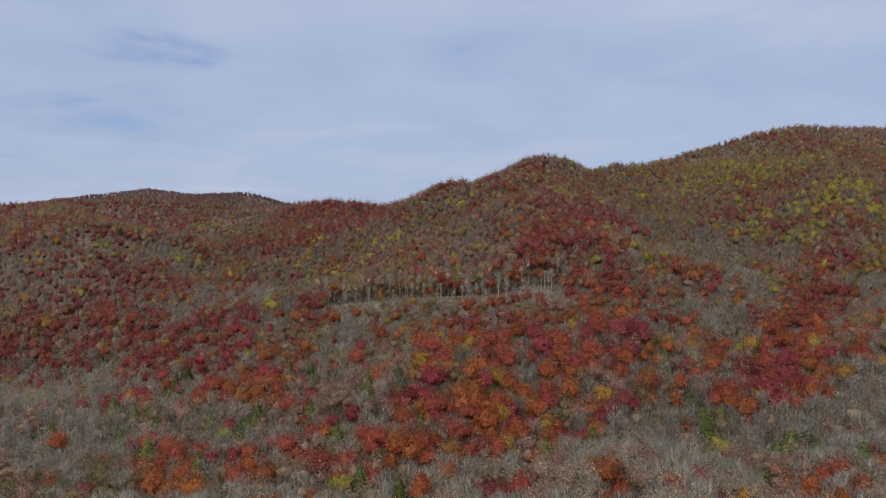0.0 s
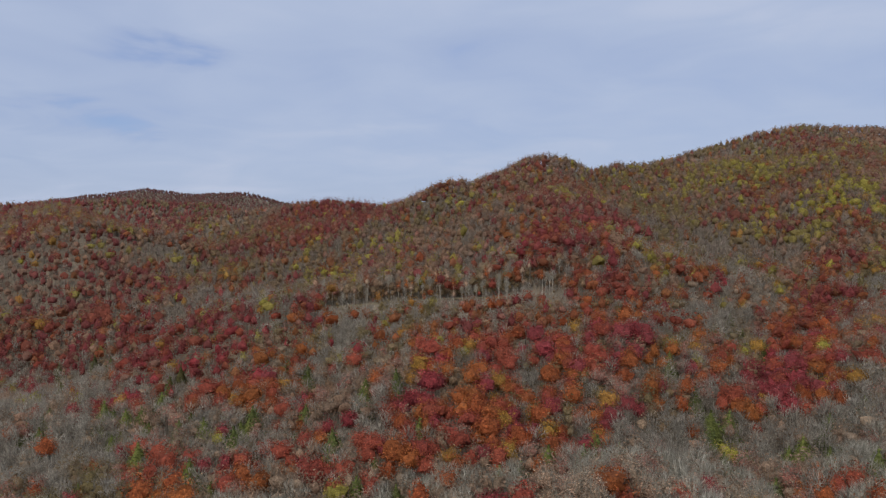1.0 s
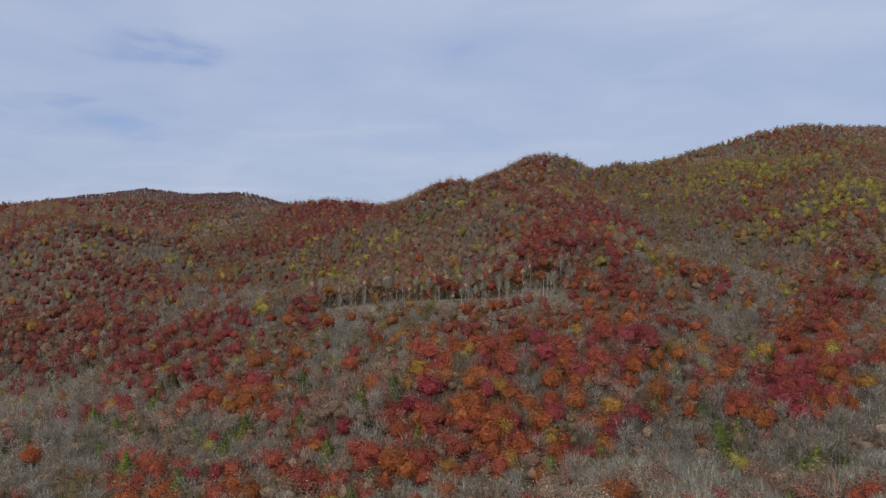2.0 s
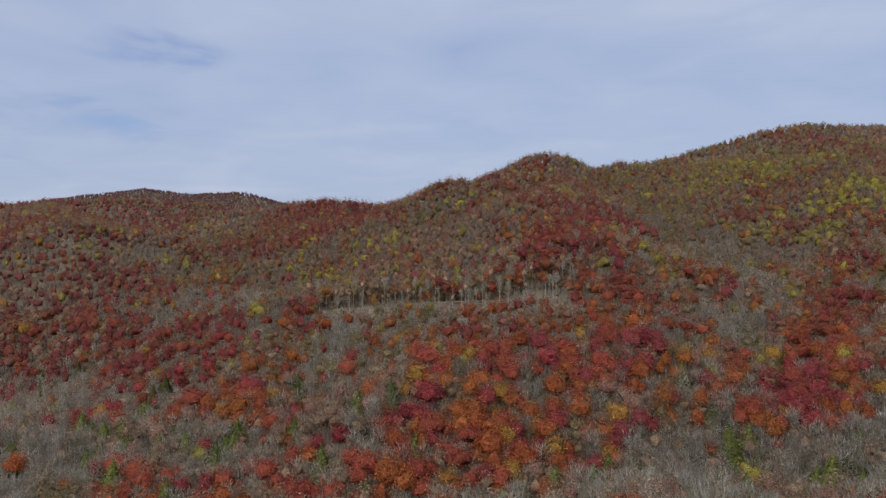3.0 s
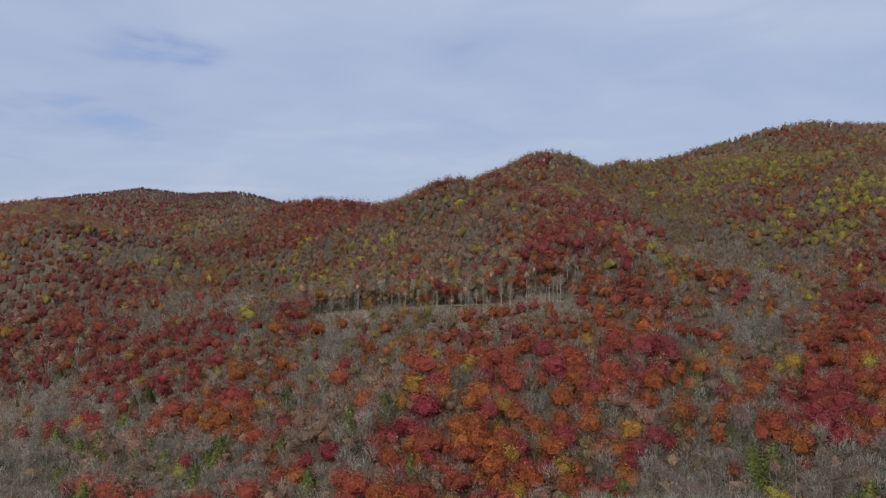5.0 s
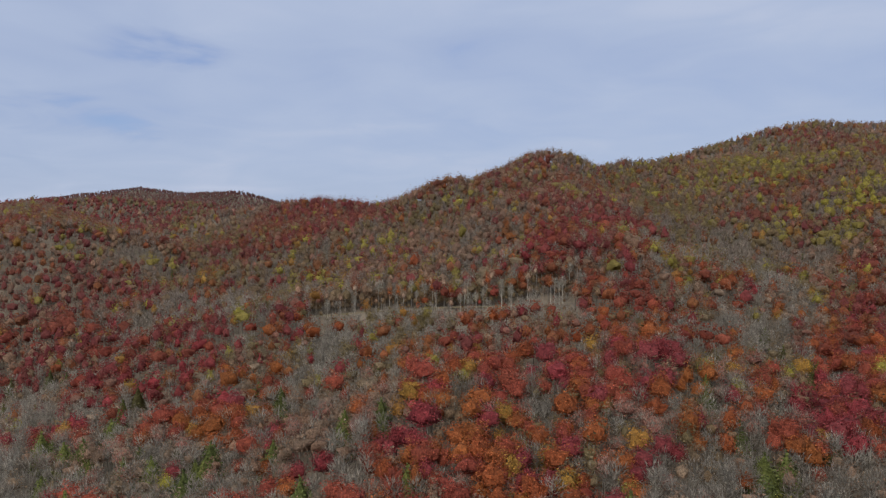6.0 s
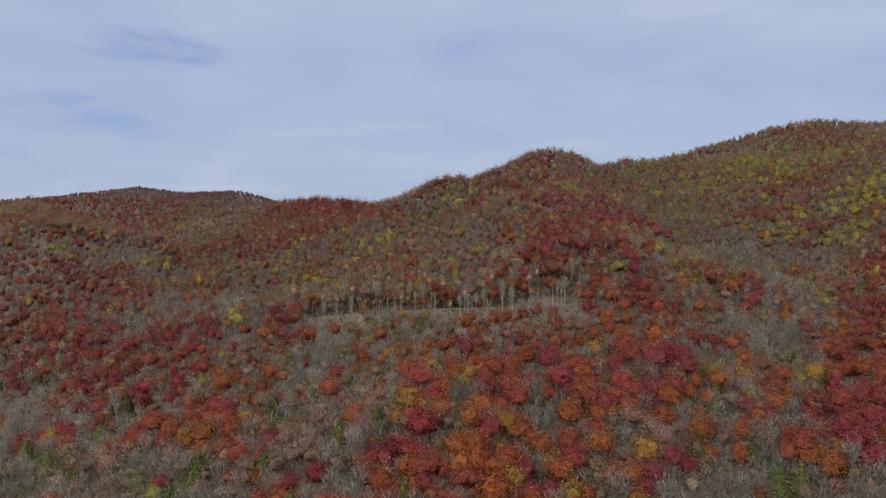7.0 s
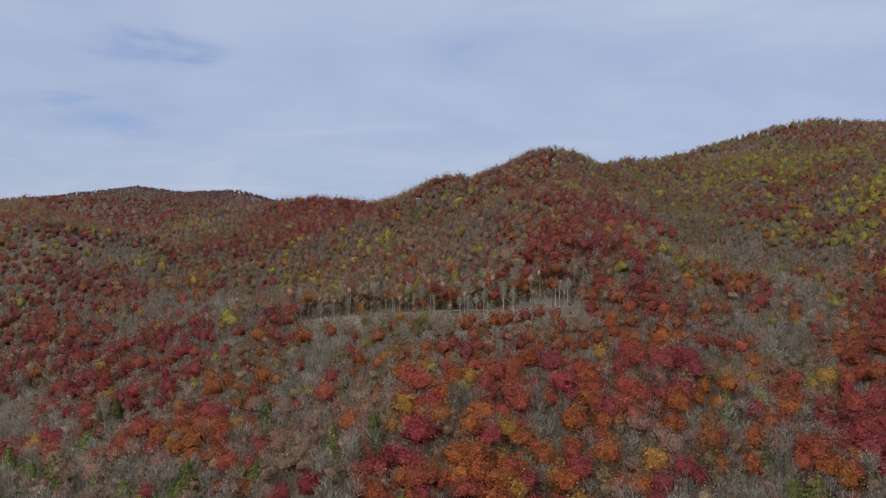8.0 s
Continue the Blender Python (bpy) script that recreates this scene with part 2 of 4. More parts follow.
# ---- the ground and the track ----
def mesh_of(name, points, faces, *mats, soft=None):
    """A mesh from an array of points and an array of faces of one size; soft: the normals of rounded leaf masses."""
    me = bpy.data.meshes.new(name)
    faces = np.asarray(faces, np.int32)
    me.vertices.add(len(points))
    me.vertices.foreach_set("co", np.asarray(points, np.float32).ravel())
    me.loops.add(faces.size)
    me.loops.foreach_set("vertex_index", faces.ravel())
    me.polygons.add(len(faces))
    me.polygons.foreach_set("loop_start", np.arange(len(faces), dtype=np.int32) * faces.shape[1])
    me.update(calc_edges=True)
    for mat in mats:
        me.materials.append(mat)
    if soft is not None:
        me.polygons.foreach_set("use_smooth", np.ones(len(faces), bool))
        me.normals_split_custom_set_from_vertices(np.asarray(soft, np.float32))
    return me


def steps(*stretches):
    """Places along an axis: (from, to, spacing) one after the other."""
    return np.unique(np.concatenate([np.arange(a, b + 0.01, s) for a, b, s in stretches]))


def build_ground():
    xs = steps((-4800, -2000, 200), (-2000, -700, 40), (-700, -300, 12), (-300, 300, 6), (300, 700, 12), (700, 1500, 40), (1500, 4800, 200))
    ys = steps((-4800, -800, 200), (-800, -80, 40), (-80, 120, 10), (120, 380, 6), (380, 440, 2.5), (440, 720, 6), (720, 1200, 12), (1200, 2800, 40), (2800, 4800, 200))
    x, y = np.meshgrid(xs, ys)
    z = height(x, y)
    n, m = x.shape
    i = np.arange(n * m).reshape(n, m)
    faces = np.stack([i[:-1, :-1], i[:-1, 1:], i[1:, 1:], i[1:, :-1]], -1).reshape(-1, 4)
    me = mesh_of("ground", np.stack([x, y, z], -1).reshape(-1, 3), faces, LITTER)
    me.polygons.foreach_set("use_smooth", [True] * len(me.polygons))
    tagged(new("ground", me), "leaf-littered brown forest floor over hills and hollows", "ground", kind="structure")


def build_track():
    """The dirt track along the bench: a crowned ribbon with worn, uneven edges."""
    line = np.array(TRACK, float)
    run = np.concatenate([[0], np.cumsum(np.hypot(*np.diff(line, axis=0).T))])
    s = np.arange(0, run[-1], 2.0)
    cx, cy = np.interp(s, run, line[:, 0]), np.interp(s, run, line[:, 1])
    for _ in range(4):
        cx[1:-1], cy[1:-1] = (cx[:-2] + 2 * cx[1:-1] + cx[2:]) / 4, (cy[:-2] + 2 * cy[1:-1] + cy[2:]) / 4
    tx, ty = np.gradient(cx), np.gradient(cy)
    long = np.hypot(tx, ty)
    nx, ny = -ty / long, tx / long
    rng = np.random.RandomState(3)
    across = [(-2.0, -0.35), (-1.6, 0.08), (-0.8, 0.04), (0, 0.14), (0.8, 0.04), (1.6, 0.10), (2.0, -0.35)]
    points = []
    for off, rise in across:
        wob = off + (rng.rand(len(s)) - 0.5) * (0.7 if abs(off) > 2 else 0.2)
        px, py = cx + nx * wob, cy + ny * wob
        points.append(np.stack([px, py, track_level(cx) + rise + 0.1], -1))
    points = np.array(points)
    k, n = points.shape[:2]
    i = np.arange(k * n).reshape(k, n)
    faces = np.stack([i[:-1, :-1], i[:-1, 1:], i[1:, 1:], i[1:, :-1]], -1).reshape(-1, 4)[:, ::-1]
    tagged(new("road", mesh_of("road", points.reshape(-1, 3), faces, DIRT)), "pale dirt forest track cut along the wooded slope", "road", kind="structure")


build_ground()
build_track()


# ---- tree forms: arrays of points and four-sided faces ----
def joined(pieces):
    at, points, faces, soft = 0, [], [], []
    for p, f, n in pieces:
        points.append(p)
        faces.append(np.asarray(f) + at)
        soft.append(n)
        at += len(p)
    return np.concatenate(points), np.concatenate(faces), np.concatenate(soft)


def tube(line, radii, sides=5):
    """A tapered stem along a line of points."""
    line = np.asarray(line, float)
    turn = np.arange(sides) * 2 * np.pi / sides
    way = line[-1] - line[0]
    way = way / np.linalg.norm(way)
    u = np.cross(way, [0.3, 0.9, 0.1] if abs(way[2]) > 0.7 else [0, 0, 1])
    u = u / np.linalg.norm(u)
    v = np.cross(way, u)
    ring = np.cos(turn)[:, None] * u + np.sin(turn)[:, None] * v
    points = (line[:, None] + np.asarray(radii)[:, None, None] * ring).reshape(-1, 3)
    faces = []
    for a in range(len(line) - 1):
        for b in range(sides):
            p, q = a * sides + b, a * sides + (b + 1) % sides
            faces += [(p, q, q + sides), (p, q + sides, p + sides)]
    return points, np.array(faces), np.tile(ring, (len(line), 1))


def unit(v):
    return v / np.linalg.norm(v, axis=-1, keepdims=True)


def cards(rng, at, facing, size):
    """Small crooked leaf sprays at the given places, shaded as one soft mass."""
    n = len(at)
    soft = np.repeat(unit(facing + rng.normal(0, 0.55, (n, 3))), 3, 0)
    facing = unit(facing + rng.normal(0, 0.60, (n, 3)))
    u = unit(np.cross(facing, rng.normal(0, 1, (n, 3))))
    v = np.cross(facing, u)
    half = size * (0.55 + 0.7 * rng.rand(n, 1)) * 0.62
    turn = rng.rand(n, 1) * 0.9
    corner = [at + half * (np.cos(turn + k * 2.094) * u * (1 + 0.3 * rng.normal(0, 1, (n, 1))) + np.sin(turn + k * 2.094) * v) for k in range(3)]
    return np.stack(corner, 1).reshape(-1, 3), np.arange(3 * n).reshape(n, 3), soft


def ball_of(level):
    bm = bmesh.new()
    bmesh.ops.create_icosphere(bm, subdivisions=level, radius=1.0)
    points = np.array([v.co[:] for v in bm.verts])
    faces = np.array([[v.index for v in f.verts] for f in bm.faces])
    bm.free()
    return points, faces


BALLS = {1: ball_of(1), 2: ball_of(2)}


def slivers(starts, ends, width, rng):
    """Thin twigs as narrow blades that taper to a point."""
    n = len(starts)
    side = unit(np.cross(ends - starts, rng.normal(0, 1, (n, 3)))) * (np.asarray(width) * 0.75)
    points = np.stack([starts - side, starts + side, ends], 1).reshape(-1, 3)
    soft = unit(ends * [1, 1, 0] + [0, 0, 1.5] + rng.normal(0, 0.8, (n, 3)))
    return points, np.arange(3 * n).reshape(n, 3), np.repeat(soft, 3, 0)


class Dome:
    """The lumpy rounded shape of a crown: boughs swell out of an egg that is flatter below."""

    def __init__(self, rng, radius, base, top, boughs=9, swell=0.40):
        a = np.arange(boughs) * 2.4 + rng.rand() * 6
        up = np.linspace(-0.30, 0.95, boughs) + rng.uniform(-0.1, 0.1, boughs)
        flat = np.sqrt(np.clip(1 - up ** 2, 0.05, 1))
        self.boughs = unit(np.stack([np.cos(a) * flat, np.sin(a) * flat, up], -1))
        self.big = rng.uniform(0.35, 1.25, boughs)
        self.heart = np.array([0, 0, base + 0.36 * (top - base)])
        self.high, self.low, self.radius, self.swell = 0.64 * (top - base), 0.36 * (top - base), radius, swell
        self.skew = 1 + rng.uniform(-0.28, 0.28, 2)

    def at(self, d, reach):
        """Places at the given share of the way out, and the soft normals there."""
        gap = ((d[:, None] - self.boughs[None]) ** 2).sum(-1)
        own = gap.argmin(1)
        bulge = (self.big * np.exp(-gap / 0.11)).max(1)[:, None]
        broad = (np.hypot(d[:, :1], d[:, 1:2]) ** 2.7 + np.abs(d[:, 2:]) ** 2.7) ** (-1 / 2.7)
        out = (0.68 + self.swell * bulge) * reach * broad
        egg = np.concatenate([np.tile(self.radius * self.skew, (len(d), 1)), np.where(d[:, 2:] > 0, self.high, self.low)], 1)
        soft = unit(d * 0.7 + 1.0 * (d - self.boughs[own]) + [0, 0, 0.22])
        return self.heart + d * egg * out, soft


def dome_crown(rng, radius, base, top, sprays, size, core=0, boughs=9, lift=0.0, swell=0.40, inside=0.58):
    """Leaf sprays all over a lumpy dome, round a dense middle (core 0: airy, no middle)."""
    dome = Dome(rng, radius, base, top, boughs, swell)
    d = unit(rng.normal(0, 1, (sprays, 3)) + [0, 0, 0.42])
    place, soft = dome.at(d, inside + 0.22 + (0.82 - inside) * rng.rand(sprays, 1) ** 0.7 if core else 0.45 + 0.58 * np.sqrt(rng.rand(sprays, 1)))
    out = [cards(rng, place, unit(soft + [0, 0, lift]), size)]
    if core:
        p, f = BALLS[core]
        place, soft = dome.at(p, inside + 0.20 * rng.rand(len(p), 1))
        out.append((place, f, unit(soft + rng.normal(0, 0.35, soft.shape) + [0, 0, lift])))
    return joined(out), dome


def twig_haze(rng, dome, twigs, width, long, core=0):
    """Fine upswept twigs over a whole dome."""
    d = unit(rng.normal(0, 1, (twigs, 3)) + [0, 0, 0.40])
    start, soft = dome.at(d, 0.42 + 0.42 * np.sqrt(rng.rand(twigs, 1)))
    end = start + unit(d * 0.8 + [0, 0, 0.55] + rng.normal(0, 0.42, (twigs, 3))) * (0.6 + 0.8 * rng.rand(twigs, 1)) * long
    soft = unit(soft + rng.normal(0, 0.2, (twigs, 3)))
    side = unit(np.cross(end - start, soft + rng.normal(0, 0.5, (twigs, 3)))) * width * 0.75
    side *= np.sign((np.cross(2 * side, end - start + side) * soft).sum(1))[:, None]
    points = np.stack([start - side, start + side, end], 1).reshape(-1, 3)
    haze = points, np.arange(3 * twigs).reshape(twigs, 3), np.repeat(soft, 3, 0)
    if not core:
        return haze
    # the thick of the crossing branches
    d = unit(rng.normal(0, 1, (core, 3)) + [0, 0, 0.3])
    start, soft = dome.at(d, 0.10 + 0.35 * rng.rand(core, 1))
    end, _ = dome.at(unit(d + [0, 0, 0.35] + rng.normal(0, 0.3, (core, 3))), 0.55 + 0.40 * rng.rand(core, 1))
    side = unit(np.cross(end - start, rng.normal(0, 1, (core, 3)))) * width * 1.1
    thick = np.stack([start - side, start + side, end], 1).reshape(-1, 3)
    return joined([haze, (thick, np.arange(3 * core).reshape(core, 3), np.repeat(soft, 3, 0))])


def trunk_form(rng, tall, thick, limbs, sides=6):
    """A trunk, with a limb towards each of the given places."""
    lean = rng.normal(0, 0.025, 2) * tall
    bend = rng.normal(0, 0.012, 2) * tall
    line = [np.array([lean[0] * s + bend[0] * math.sin(3 * s), lean[1] * s + bend[1] * math.sin(3 * s), -0.8 + s * tall]) for s in (0, 0.06, 0.3, 0.55, 0.8)]
    out = [tube(line, thick * np.array([1.5, 1.05, 0.85, 0.65, 0.3]), sides)]
    for goal in limbs:
        low = np.clip(goal[2] * 0.72 / tall, 0.25, 0.76)
        s = np.interp(low, (0, 0.8), (0, 0.8))
        root = np.array([lean[0] * s, lean[1] * s, s * tall])
        knee = root * 0.45 + goal * 0.55 + rng.normal(0, 0.4, 3) - [0, 0, 0.4]
        out.append(tube([root, knee, goal], thick * np.array([0.45, 0.28, 0.10]), 3))
    return joined(out)


def bare_form(rng, tall, radius, thick, limbs, twigs, width, light=False, core=0):
    """Leafless tree: trunk, limbs and branches, and a rounded haze of fine twigs, as two forms."""
    wood = [trunk_form(rng, tall, thick, [], 4 if light else 6)]
    heart = np.array([0, 0, tall * 0.62])
    dome = np.array([radius, radius, tall * 0.36])
    for k in range(limbs):
        a = k * 2.4 + rng.rand()
        share = k / max(1, limbs - 1)
        root = np.array([0, 0, tall * (0.40 + 0.30 * share + 0.03 * rng.rand())])
        way = unit(np.array([math.cos(a), math.sin(a), -0.1 + 1.5 * share + 0.3 * rng.rand()]))
        tip = heart + way * dome * (0.75 + 0.2 * rng.rand())
        knee = root * 0.5 + tip * 0.5 + np.array([way[0], way[1], -0.5]) * 0.5 + rng.normal(0, 0.2, 3)
        wood.append(slivers(root[None], tip[None], [[thick * 0.6]], rng) if light else tube([root, knee, tip], thick * np.array([0.52, 0.36, 0.12]), 3))
        n = 4 if light else 8
        fork = root + (tip - root) * (0.35 + 0.6 * rng.rand(n, 1))
        goal = unit(unit(fork - heart) + 0.7 * way + rng.normal(0, 0.35, (n, 3)) + [0, 0, 0.55])
        wood.append(slivers(fork, heart + goal * dome * (0.92 + 0.22 * rng.rand(n, 1)), thick * (0.42 if light else 0.40), rng))
    crown = twig_haze(rng, Dome(rng, radius * 1.05, tall * 0.47, tall, 9, 0.5), twigs, width, radius * 0.36, core)
    return joined(wood), crown


def conifer_form(rng, tall, radius, tiers, per, size):
    out = []
    for k in range(tiers):
        h = k / (tiers - 1)
        z, r = tall * (0.14 + 0.84 * h), radius * min(1.0, 0.55 + 2.0 * h) * (1 - h) ** 0.62 + 0.25
        n = max(5, int(per * (1 - 0.75 * h)))
        a = rng.rand(n) * 6.283
        s = 0.35 + 0.65 * np.sqrt(rng.rand(n))
        at = np.stack([np.cos(a) * r * s, np.sin(a) * r * s, z - 0.30 * r * s + rng.normal(0, 0.25, n)], -1)
        facing = np.stack([np.cos(a) * 0.7, np.sin(a) * 0.7, np.ones(n) * 0.8], -1)
        out.append(cards(rng, at, facing, size * (1.15 - 0.5 * h)))
    out.append(tube([(0, 0, tall * 0.16), (0, 0, tall * 0.3), (0, 0, tall * 0.96)], (radius * 0.4, radius * 0.74, 0.1), 7))
    return joined(out)


# ---- where each tree stands and what kind it is ----
KINDS = ["crimson", "scarlet", "orange", "russet", "yellow", "lime", "bare", "evergreen", "rose"]
PLAN = np.random.RandomState(11)
# what grows together: the share of each kind, in the order of KINDS
MIXES = {
    "grey": (0.00, 0.00, 0.003, 0.10, 0.00, 0.004, 0.87, 0.008, 0.015),
    "faded": (0.01, 0.02, 0.05, 0.48, 0.02, 0.02, 0.32, 0.00, 0.08),
    "fire": (0.05, 0.16, 0.17, 0.24, 0.03, 0.01, 0.20, 0.00, 0.14),
    "red": (0.56, 0.18, 0.05, 0.08, 0.01, 0.01, 0.04, 0.00, 0.07),
    "rust": (0.05, 0.12, 0.20, 0.38, 0.05, 0.07, 0.11, 0.00, 0.02),
    "olive": (0.02, 0.02, 0.05, 0.36, 0.05, 0.14, 0.34, 0.00, 0.02),
    "lime": (0.005, 0.005, 0.01, 0.11, 0.05, 0.62, 0.20, 0.00, 0.00),
    "wine": (0.55, 0.04, 0.01, 0.22, 0.00, 0.00, 0.12, 0.00, 0.06),
    "autumn": (0.11, 0.09, 0.13, 0.40, 0.02, 0.05, 0.16, 0.00, 0.04),
}
# where each mix grows: middle, half width and half depth in metres
ZONES = {
    "grey": [(-281, 518, 16, 10), (-233, 478, 12, 12), (-207, 465, 10, 12), (-204, 550, 17, 22), (-165, 478, 20, 48), (-160, 437, 17, 18), (-241, 598, 10, 50), (-265, 400, 12, 14), (-330, 560, 18, 14), (-181, 336, 41, 77), (-231, 397, 37, 37), (94, 257, 14, 34), (127, 307, 10, 30), (107, 216, 20, 18), (60, 203, 16, 12), (30, 263, 12, 8), (-47, 345, 16, 30), (-64, 261, 10, 16), (-131, 245, 16, 18), (122, 228, 13, 15), (-21, 240, 7, 10), (-114, 397, 15, 24), (-119, 482, 11, 56), (171, 520, 25, 23), (207, 481, 23, 14), (245, 475, 19, 9), (130, 450, 14, 22), (174, 393, 15, 21), (161, 360, 14, 10), (229, 384, 6, 26)],
    "fire": [(11, 230, 18, 23), (36, 310, 31, 24), (64, 279, 21, 26), (166, 311, 21, 38), (-77, 306, 14, 23), (-236, 463, 11, 10), (-206, 455, 7, 12), (-75, 387, 7, 18), (155, 392, 9, 14), (73, 338, 9, 12), (87, 344, 5, 8), (90, 319, 10, 8), (222, 403, 12, 12), (185, 343, 16, 14)],
    "red": [(-212, 420, 34, 32), (-245, 500, 40, 26), (-268, 435, 30, 30), (124, 265, 14, 21), (-137, 369, 26, 48), (-96, 666, 48, 67), (69, 421, 23, 30), (449, 854, 33, 78), (-362, 595, 8, 40), (-292, 565, 9, 12), (-275, 576, 9, 11), (-261, 547, 11, 10), (-308, 528, 10, 8), (-267, 522, 9, 8), (-228, 512, 20, 12), (-191, 496, 7, 26), (-212, 486, 8, 11), (-268, 495, 14, 15), (-253, 503, 10, 8), (-192, 651, 5, 57), (-140, 590, 16, 18), (-155, 744, 24, 46), (-109, 514, 8, 12), (232, 557, 8, 10), (261, 519, 16, 8), (82, 441, 14, 55), (114, 485, 9, 24), (129, 473, 11, 14), (93, 377, 3, 10), (201, 366, 10, 9), (251, 430, 8, 11)],
    "faded": [(441, 919, 67, 40), (300, 835, 90, 30), (560, 985, 90, 40), (-44, 266, 12, 22), (-81, 353, 16, 22), (58, 248, 11, 8), (-20, 335, 18, 26), (-27, 440, 41, 22), (20, 508, 32, 76), (-60, 544, 47, 34), (112, 285, 13, 17), (333, 821, 59, 69), (9, 282, 8, 19), (-183, 608, 19, 22), (-249, 798, 32, 38), (-296, 856, 34, 38), (-135, 550, 15, 16), (160, 652, 16, 52), (161, 458, 11, 32)],
    "olive": [(-74, 519, 49, 38), (-415, 695, 19, 70), (-390, 731, 23, 70), (-282, 605, 14, 70), (-294, 797, 26, 70), (-219, 578, 11, 11), (236, 742, 36, 54), (148, 670, 21, 18), (230, 646, 26, 45), (213, 541, 17, 22), (230, 515, 16, 10), (203, 507, 16, 10), (253, 497, 16, 8), (126, 396, 8, 8)],
    "wine": [(-560, 1040, 170, 130), (-390, 1010, 110, 120), (-600, 1220, 150, 90), (-731, 1757, 158, 720), (-689, 2213, 181, 93), (-408, 1432, 70, 656)],
    "autumn": [(81, 574, 32, 92), (25, 626, 30, 42), (45, 475, 22, 28), (-15, 612, 29, 26), (31, 393, 24, 18)],
    "rust": [(-330, 590, 70, 50), (-356, 709, 34, 70), (-281, 541, 26, 10), (-240, 548, 15, 14), (-262, 474, 13, 12), (-166, 528, 10, 24), (-144, 648, 26, 66), (-146, 490, 12, 16), (296, 635, 30, 32), (329, 631, 20, 27), (425, 723, 23, 70), (257, 571, 27, 12), (283, 482, 15, 10), (102, 425, 13, 21), (86, 382, 13, 8), (131, 385, 12, 12), (109, 353, 8, 11), (153, 355, 4, 8)],
    "lime": [(280, 720, 40, 64), (361, 733, 26, 41), (335, 582, 11, 26), (288, 546, 26, 15), (316, 530, 10, 18), (267, 501, 20, 8)],
}
SINGLES = []


def grow(kind, places):
    """Trees that stand out from their neighbours: place and crown radius in metres."""
    SINGLES.extend((x, y, KINDS.index(kind), r) for x, y, r in places)


grow("crimson", [(65, 162, 2.0), (65, 168, 2.1), (11, 170, 2.7), (15, 171, 2.1), (67, 178, 2.2), (44, 183, 1.7), (-104, 196, 2.4), (30, 201, 1.8), (45, 202, 2.2), (43, 206, 2.2), (-18, 211, 2.3), (51, 216, 2.0), (28, 216, 2.0), (-68, 218, 2.3), (-75, 219, 2.4), (-3, 220, 2.4), (30, 220, 2.0), (54, 222, 2.7), (25, 223, 1.7), (64, 226, 2.1), (23, 228, 2.5), (61, 228, 2.5), (-14, 230, 1.8), (-36, 232, 1.8), (37, 233, 2.9), (-7, 235, 2.9), (-13, 235, 2.2), (-32, 236, 2.6), (-11, 237, 2.6), (19, 237, 1.8)])
grow("crimson", [(35, 237, 1.8), (119, 237, 2.6), (116, 237, 2.6), (-39, 238, 2.2), (-30, 238, 1.9), (-16, 240, 1.7), (-4, 241, 3.8), (-1, 243, 2.7), (15, 245, 2.7), (118, 246, 3.1), (123, 248, 3.1), (-5, 250, 2.7), (135, 254, 1.7), (61, 258, 2.0), (93, 258, 1.7), (72, 260, 3.3), (119, 262, 2.5), (-54, 264, 1.9), (70, 264, 2.5), (152, 264, 2.9), (95, 265, 2.9), (128, 265, 2.9), (42, 269, 2.5), (32, 273, 2.2), (41, 276, 3.5), (81, 277, 3.5), (72, 279, 3.5), (-41, 282, 1.7), (78, 283, 4.0), (144, 285, 2.3)])
grow("crimson", [(85, 292, 2.8), (40, 297, 3.3), (-75, 299, 2.9), (-81, 305, 3.4), (27, 307, 2.5), (11, 309, 4.0), (31, 312, 3.5), (-38, 313, 3.5), (-90, 314, 2.0), (-114, 320, 3.6), (16, 320, 2.6), (181, 326, 2.6), (-136, 327, 3.2), (105, 327, 2.4), (-118, 329, 4.6), (10, 329, 2.1), (-105, 332, 3.7), (-82, 332, 2.7), (-126, 335, 2.7), (98, 335, 2.7), (62, 338, 2.7), (174, 339, 2.5), (-99, 343, 3.9), (-35, 343, 2.5), (-112, 345, 2.8), (-140, 348, 3.4), (-133, 352, 4.0), (-120, 354, 4.0), (187, 354, 3.2), (-34, 356, 2.3)])
grow("crimson", [(-99, 359, 2.6), (90, 360, 2.3), (-151, 362, 4.1), (213, 362, 2.9), (-161, 363, 3.5), (-111, 364, 4.1), (-71, 367, 3.6), (-68, 368, 2.7), (145, 368, 3.9), (198, 369, 3.0), (-66, 370, 3.0), (-101, 371, 3.0), (-105, 373, 3.0), (92, 374, 3.4), (-128, 382, 3.1), (-73, 382, 3.4), (51, 384, 2.5), (209, 384, 2.8), (-141, 389, 3.2), (-153, 391, 3.2), (-80, 393, 3.5), (67, 393, 2.9), (157, 394, 2.6), (41, 396, 2.3), (-1, 399, 3.3), (73, 400, 4.3), (87, 400, 3.3), (-185, 403, 2.6), (56, 404, 3.6), (-216, 405, 2.3)])
